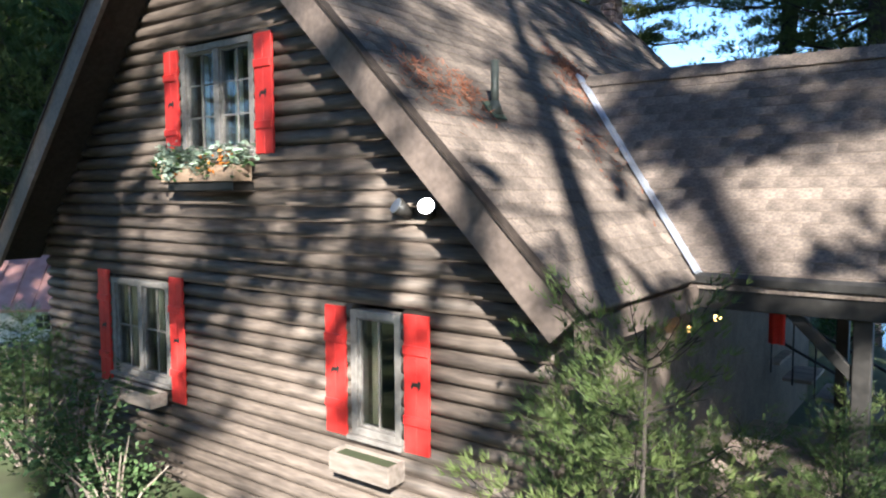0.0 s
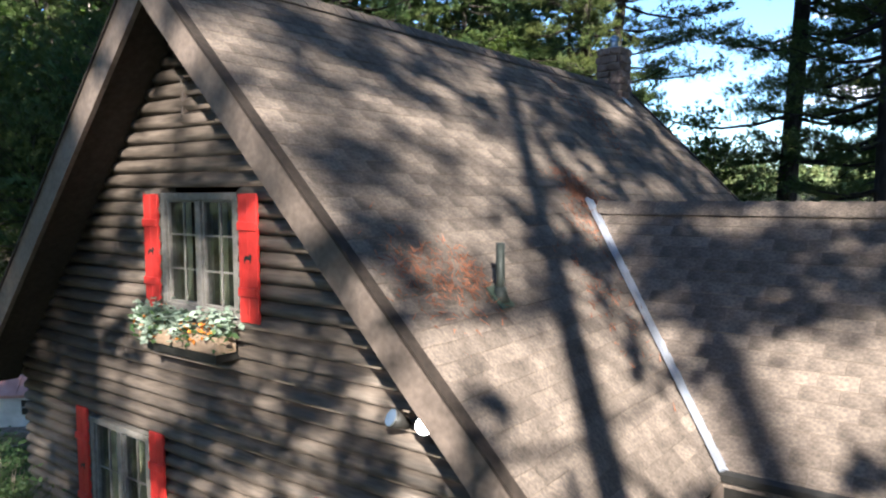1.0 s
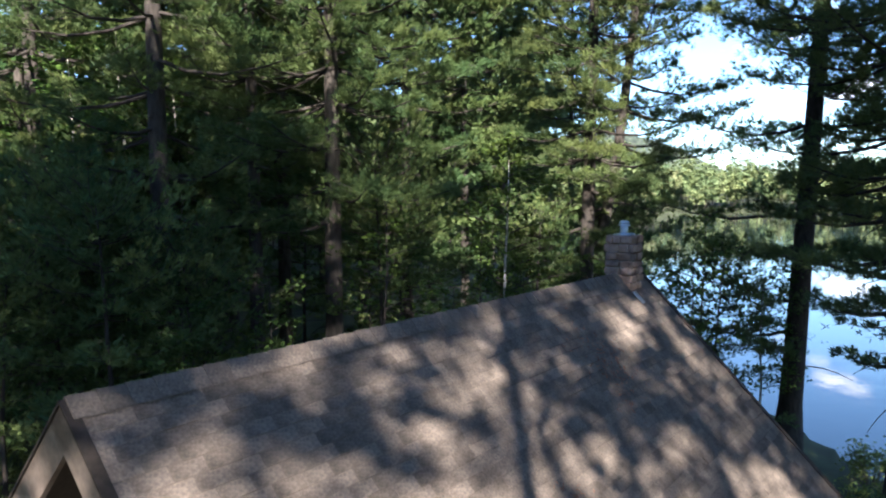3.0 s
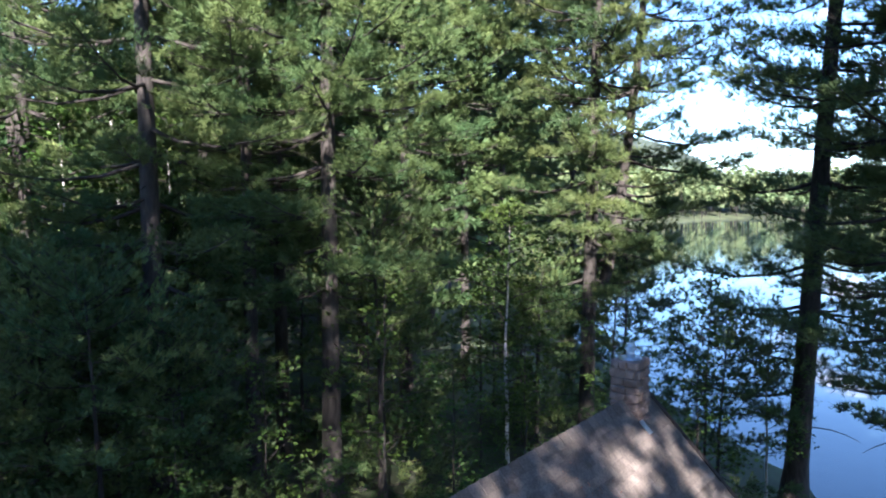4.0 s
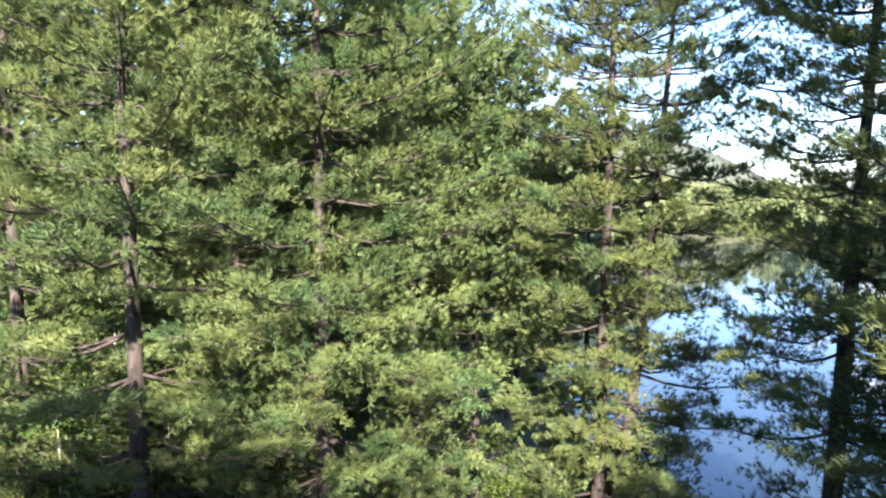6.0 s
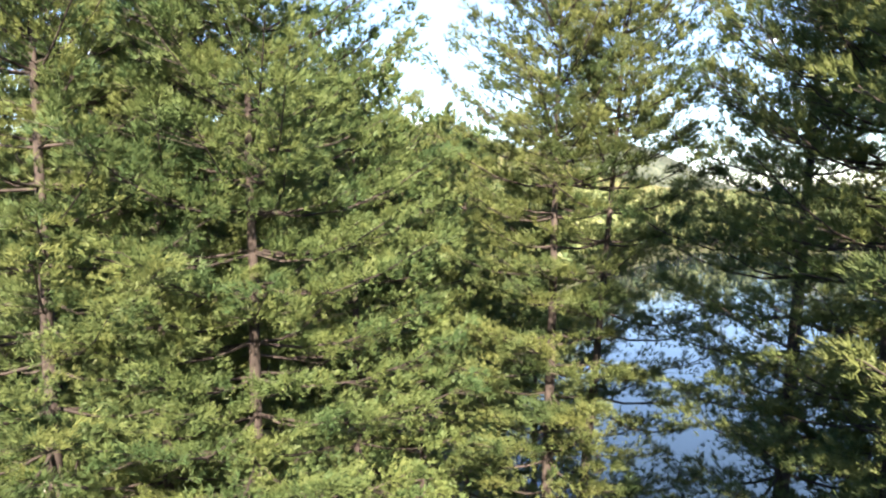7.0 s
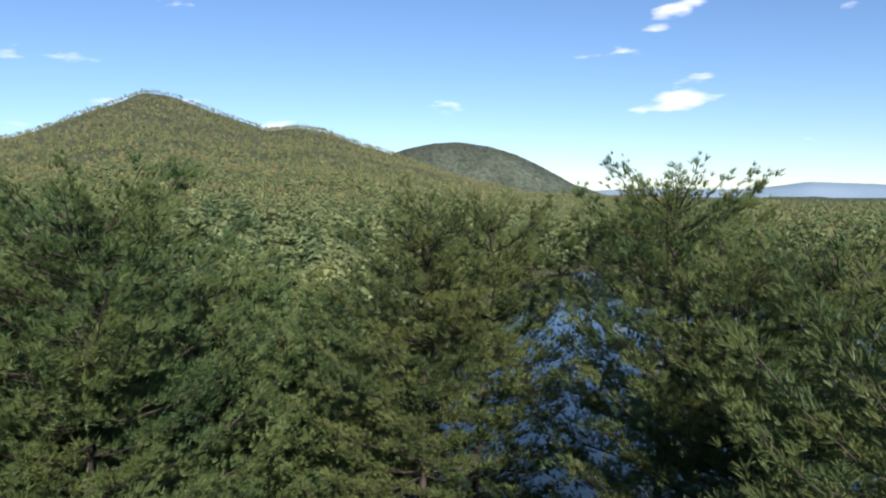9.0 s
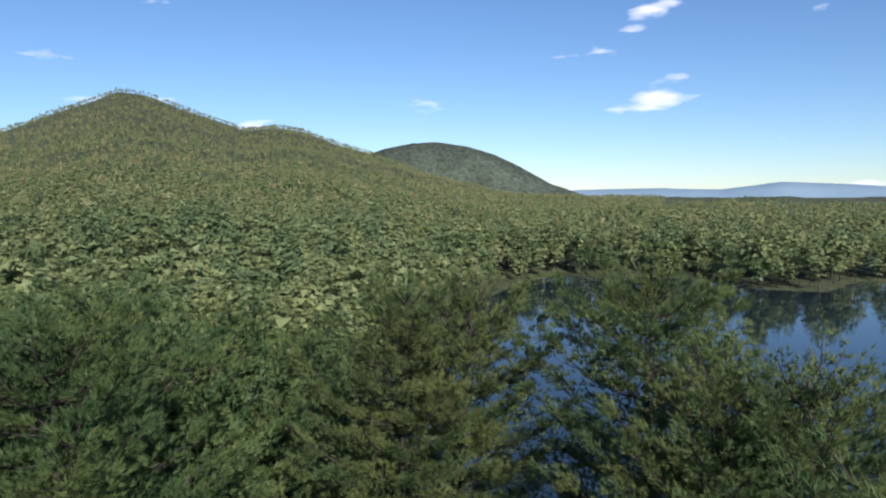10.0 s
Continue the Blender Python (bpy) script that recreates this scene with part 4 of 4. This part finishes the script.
# stair rail down to the shore, beyond the porch
rail = tagged(new("stair_rail"), "dark metal stair rail going down to the lake", "railing")
rail.matrix_basis = house.matrix_basis.copy()
p0, p1 = Vector((3.7, 6.5, 1.85)), Vector((7.2, 6.5, 0.10))
for dz in (0.0, -0.42):
    v, f = tube([p0 + Vector((0, 0, dz)), p1 + Vector((0, 0, dz))], [0.022, 0.022], 6)
    obj_np("handrail", v, f, M_BLACK, rail)
for k in range(13):
    q = p0.lerp(p1, k / 12)
    v, f = tube([q + Vector((0, 0, -0.95)), q], [0.014, 0.014], 5)
    obj_np("baluster", v, f, M_BLACK, rail)
for k in range(8):
    q = p0.lerp(p1, k / 8)
    block("tread", (q.x, q.x + 0.40, 6.55, 7.5, q.z - 0.99, q.z - 0.94), M_DECK, rail, 0.004)

# things on the porch
towel = tagged(new("towel"), "red cloth hung under the porch roof", "towel")
towel.matrix_basis = house.matrix_basis @ pose(4.52, 4.3, 1.62)
n = 12
xx = np.linspace(-0.09, 0.09, n)
v = np.concatenate([np.stack([xx, 0.02 * np.sin(xx * 60), np.full(n, 0.62)], -1), np.stack([xx, 0.02 * np.sin(xx * 60 + 0.6), np.zeros(n)], -1)])
cl = obj_np("cloth", v, np.array([(i, i + 1, n + i + 1, n + i) for i in range(n - 1)]), M_RED, towel, "", True)
cl.modifiers.new("thick", "SOLIDIFY").thickness = 0.008
block("peg_rail", (-0.5, 0.3, -0.02, 0.02, 0.60, 0.66), M_SOFFIT, towel)
for x, z in ((4.1, 2.03), (4.36, 2.17)):
    ln = tagged(new("lantern"), "small amber lantern glowing in the porch shade", "lamp", "porch lanterns")
    ln.matrix_basis = house.matrix_basis @ pose(x, 2.5, z)
    block("glass", (-0.03, 0.03, -0.03, 0.03, -0.03, 0.03), M_AMBER, ln, 0.006)
    part("cap", cone(0.045, 0.015, 0.03, pose(0, 0, 0.05), 8), M_BLACK, ln)
    v, f = tube([(0, 0, 0.05), (0, 0, 2.48 - z)], [0.004, 0.004], 4)
    obj_np("hook", v, f, M_BLACK, ln)

# valley flashing between the roofs
d = Vector((HX - 0.02, WE, HZ - SL * (HX - 0.02)))
u = Vector((2.2, WY, WZ + 0.02))
nrm = Vector((SL, 0, 1)).normalized()
side = (d - u).cross(nrm).normalized()
bm = bmesh.new()
c = [u + side * 0.055, u - side * 0.055, d - side * 0.055, d + side * 0.055]
lo = [bm.verts.new(p + nrm * 0.015) for p in c]
hi = [bm.verts.new(p + nrm * 0.055) for p in c]
bm.faces.new(lo)
bm.faces.new(hi)
for i in range(4):
    bm.faces.new((lo[i], lo[(i + 1) % 4], hi[(i + 1) % 4], hi[i]))
part("valley_flashing", bm, M_FLASH, house, "blue-grey metal valley flashing")

# square roof vent past the wing
hood = tagged(new("roof_vent"), "tan metal hood on the far roof slope", "vent")
hood.matrix_basis = house.matrix_basis @ pose(3.25, 7.8, HZ - SL * 3.25, 0, math.degrees(math.atan(SL)), 0)
part("hood", box(bmesh.new(), -0.28, 0.22, -0.14, 0.14, 0.02, 0.10, 0.015), material("tan_metal", (0.40, 0.35, 0.28), (0.52, 0.46, 0.38), 8, 0.5, 0.1), hood)
part("flange", box(bmesh.new(), -0.34, 0.28, -0.18, 0.18, 0.006, 0.018, 0.003), M_SOFFIT, hood)

# ---- shed ----
shed = tagged(new("shed"), "small white shed with red metal roof", "shed")
shed.matrix_basis = pose(-9.4, 14.4, 0, 0, 0, 8)
sz = ground_at(-9.4, 14.4) - 0.6
block("wall", (-2.0, 1.75, 0.0, 2.2, sz, 1.16), M_WHITE, shed, 0.01)
block("foundation", (-2.03, 1.78, -0.03, 2.2, sz, 0.40), M_MORTAR, shed, 0.02, "grey stone base")
bm = bmesh.new()
q = [(-0.25, 1.10), (1.1, 2.25), (2.45, 1.10), (2.45, 1.04), (1.1, 2.18), (-0.25, 1.04)]
a = [bm.verts.new((-2.2, y, z)) for y, z in q]
b = [bm.verts.new((1.95, y, z)) for y, z in q]
bm.faces.new(a)
bm.faces.new(b[::-1])
for i in range(6):
    bm.faces.new((a[i], b[i], b[(i + 1) % 6], a[(i + 1) % 6]))
sroof = part("roof", bm, M_RUST, shed, "faded red standing-seam metal")
for k in range(11):
    x = -2.1 + k * 0.4
    v, f = tube([(x, -0.24, 1.125), (x, 1.1, 2.275)], [0.016, 0.016], 4)
    obj_np("seam", v, f, M_RUST, sroof)
part("window_frame", frame_bm(1.05, 1.70, 0.60, 0.98, 0.045, -0.03, 0.02), M_WHITE, shed)
block("pane", (1.09, 1.66, -0.012, -0.004, 0.64, 0.94), M_BLACK, shed, 0.0, "dark window panes")
part("muntin", bars([1.235, 1.375, 1.515], [0.79], (1.09, 1.66, 0.64, 0.94), 0.014, -0.022, -0.013), M_WHITE, shed)
block("ledge", (0.6, 1.75, -0.25, -0.04, 0.30, 0.37), M_MORTAR, shed)

# ---- shrubs and garden ----
def shrub(seed, x, y, r, h, n, leaf, mat, label, name="shrub"):
    rng = np.random.default_rng(seed)
    top = tagged(new(name), label, "shrub")
    top.matrix_basis = pose(x, y, ground_at(x, y))
    stems = []
    tips = []
    for _ in range(16):
        a, q = rng.uniform(0, 6.283), r * math.sqrt(rng.random())
        e = np.array([q * math.cos(a), q * math.sin(a), h * rng.uniform(0.55, 1.0) * (1 - 0.35 * (q / r) ** 2)])
        stems.append(tube(np.stack([e * [0.15, 0.15, -0.05], e * [0.5, 0.5, 0.55], e]), [0.02, 0.013, 0.005], 4))
        for _ in range(5):
            tips.append(e * rng.uniform(0.45, 1.0) + rng.normal(0, 0.16, 3) * [r * 0.9, r * 0.9, 0.5])
    v, f = join_np(stems)
    obj_np("branchwork", v, f, M_TWIG, top)["kind"] = "stuff"
    tips = np.array(tips)
    k = max(4, n // len(tips))
    p = np.repeat(tips, k, 0) + rng.normal(0, 0.13, (len(tips) * k, 3)) * (0.6 + 0.5 * r)
    v, f = leaves(rng, p, leaf)
    obj_np("foliage", v, f, mat, top)["kind"] = "stuff"
    return top


little_pine = place(pine(10, 9.0, 0.6, 1.7, 0.07, 0.95, blade=0.20, width=0.016, per=8, step=0.17, gap=0.8, dead=False, label="feathery head-high young pine by the house"), 0.98, 3.35)
little_pine.scale = (0.36, 0.36, 0.36)
# feathery young pines close before the house and the porch
for x, y, k in [(0.75, 4.1, 0.27), (1.5, 4.4, 0.25), (2.0, 3.9, 0.22), (2.6, 4.6, 0.24), (1.6, 3.3, 0.20), (3.3, 4.7, 0.22), (3.0, 3.9, 0.19), (2.9, 5.3, 0.24), (3.8, 5.3, 0.22), (4.4, 5.0, 0.20), (2.3, 5.2, 0.23), (0.5, 3.3, 0.19), (1.1, 5.0, 0.24), (3.6, 6.1, 0.24), (-4.6, 8.2, 0.19), (-5.6, 9.4, 0.2)]:
    again(little_pine, x, y, 97 * x + 31 * y, k * 1.05, "young pines by the house")
# unseen young pines added behind, off to the side, to shade the wing
for x, y, k in [(8.6, -5.0, 1.15), (8.6, -2.5, 1.2), (7.4, -7.5, 1.3), (11.0, 1.0, 1.1)]:
    again(young_pine, x, y, 60 * x, k, "young pines")
for s, x, y, r, h, n, lf in [(67, -4.1, 7.9, 0.7, 1.5, 1200, 0.07), (68, -3.4, 7.2, 0.6, 1.1, 1000, 0.06), (69, -5.2, 8.8, 0.8, 1.7, 1200, 0.07), (70, -6.2, 10.5, 0.9, 1.3, 1200, 0.08),
                             (71, -2.6, 5.2, 0.5, 1.35, 1200, 0.05), (73, -7.6, 12.2, 0.9, 0.9, 1200, 0.08)]:
    shrub(s, x, y, r, h, n, lf, M_SHRUB, "leafy green shrub growing close to the log wall")
M_BRIGHT = foliage("shore_leaves", (0.14, 0.18, 0.03), (0.30, 0.33, 0.10), 1.0, 0.4)
shrub(81, 14.2, 25.4, 1.3, 1.5, 1600, 0.12, M_BRIGHT, "yellow-green sunlit bush on the lake shore")
shrub(82, 13.4, 23.6, 1.0, 0.9, 1200, 0.10, M_BRIGHT, "low yellow-green bush on the lake shore")
shrub(83, 12.4, 22.0, 1.2, 1.0, 1200, 0.12, M_SHRUB, "green bush on the lake shore")
for s, x, y in ((91, -7.6, 11.6), (92, -2.35, 4.9)):
    shrub(s, x, y, 0.25, 1.0, 300, 0.06, M_PINK, "red flowering plant in the garden", "flowering_plant")

# ---- pieces: shingles, ridge caps ----
def shingle_mesh(w, h, t):
    """A thin tapered shingle: x down the slope, y across."""
    v = [(0, 0, 0.002), (h * 1.06, 0, 0.002), (h * 1.06, w, 0.002), (0, w, 0.002), (0, 0, 0.003), (h, 0, t), (h, w, t), (0, w, 0.003)]
    return np.array(v), np.array([(4, 5, 6, 7), (1, 2, 6, 5), (0, 1, 5, 4), (2, 3, 7, 6)])


SHV, SHF = shingle_mesh(0.301, 0.150, 0.011)
sh_mesh = bpy.data.meshes.new("shingle")
sh_mesh.from_pydata([tuple(p) for p in SHV], [], [tuple(int(i) for i in q) for q in SHF])
sh_mesh.materials.append(M_SHINGLE)


def shingles(parent, basis, rows, y0, y1, singles, keep, seed):
    """Courses of shingles on a slope; those within singles(y, row) are objects of their own, the rest one mesh."""
    rng = np.random.default_rng(seed)
    vs, fs, o, made = [], [], 0, 0
    B = np.array(basis)
    for r in range(rows):
        y = y0 - (0.15 if r % 2 else 0.0) - rng.uniform(0, 0.05)
        while y < y1:
            if not keep(y, r):
                y += 0.304
                continue
            off = np.array([r * 0.141 + rng.normal(0, 0.003), y, rng.uniform(0, 0.004)])
            if made < 300 and singles(y, r) and y > y0 + 0.01:
                ob = new("shingle", sh_mesh)
                ob.parent = parent
                ob.matrix_basis = Matrix(basis) @ Matrix.Translation(off)
                made += 1
            else:
                q = SHV + off
                q[:, 1] = np.clip(q[:, 1], y0, None)
                p = q @ B[:3, :3].T + B[:3, 3]
                vs.append(p)
                fs.append(SHF + o)
                o += 8
            y += 0.304
    rest = obj_np("shingles", np.concatenate(vs), np.concatenate(fs), M_SHINGLE, parent)
    rest["kind"] = "stuff"


ang = math.degrees(math.atan(SL))
main_basis = pose(0, 0, HZ - 0.02, 0, ang, 0)


def outside_wing(y, r):
    x = (r + 0.5) * 0.141 * math.cos(radians(ang))
    z = HZ - SL * x
    return not (x > 2.2 and z < WZ - WS * abs(y + 0.15 - WY) - 0.03)


shingles(roof, main_basis, 44, -0.54, LEN - 0.2, lambda y, r: y < 2.6 and r < 31, outside_wing, 3)
wb = Matrix.Translation((0, WY, WZ - 0.015)) @ Matrix.Rotation(-math.pi / 2, 4, "Z") @ pose(0, 0, 0, 0, math.degrees(math.atan(WS)), 0)


def over_main(y, r):
    yy = WY - (r + 0.5) * 0.141 * math.cos(math.atan(WS))
    return (WZ - WS * (WY - yy)) > HZ - SL * (y + 0.1)


shingles(wing_roof, wb, 20, 2.1, WX1 - 0.3, lambda y, r: y < 6.6, over_main, 4)
cap_v = np.array([(-0.14, 0, -0.135), (0, 0, 0.012), (0.14, 0, -0.135), (-0.14, 0.3, -0.150), (0, 0.3, -0.003), (0.14, 0.3, -0.150)])
cap_f = [(0, 1, 4, 3), (1, 2, 5, 4), (0, 2, 1)]
cap_mesh = bpy.data.meshes.new("ridge_cap")
cap_mesh.from_pydata([tuple(p) for p in cap_v], [], cap_f)
cap_mesh.materials.append(M_SHINGLE)
for k in range(46):
    ob = new("ridge_cap", cap_mesh)
    ob.parent = roof
    ob.matrix_basis = pose(0, -0.56 + k * 0.23, HZ + 0.022)
for k in range(28):
    ob = new("ridge_cap", cap_mesh)
    ob.parent = wing_roof
    ob.matrix_basis = pose(2.35 + k * 0.235, WY, WZ + 0.026, 0, 0, -90)
# fallen needles, thick above the valley and by the pipe
rng = np.random.default_rng(77)
M_LITTER = foliage("fallen_needles", (0.20, 0.095, 0.05), (0.30, 0.15, 0.08), 8, 0.0, 0.35)
pts = []
for x, y, sx, sy, n in [(2.10, 3.80, 0.14, 0.18, 700), (2.72, 0.05, 0.16, 0.22, 320), (2.75, 0.55, 0.12, 0.10, 180), (2.45, 3.3, 0.2, 0.2, 160), (1.0, 6.6, 0.25, 0.3, 200), (3.2, 2.4, 0.3, 0.3, 160)]:
    px, py = x + rng.normal(0, sx, n), y + rng.normal(0, sy, n)
    pts.append(np.stack([px, py, HZ - SL * px + 0.008], -1))
pts = np.concatenate(pts)
dd = rng.normal(0, 1, pts.shape)
dd -= (dd @ np.array(nrm))[:, None] * np.array(nrm)
v, f = blades(rng, pts, dd + 0.25 * np.array(nrm), 1, 0.10, 0.012, 0.05)
litter = obj_np("needle_litter", v, f, M_LITTER)
litter.matrix_basis = house.matrix_basis.copy()
tagged(litter, "orange-brown fallen pine needles caught on the roof", "needles", kind="stuff")
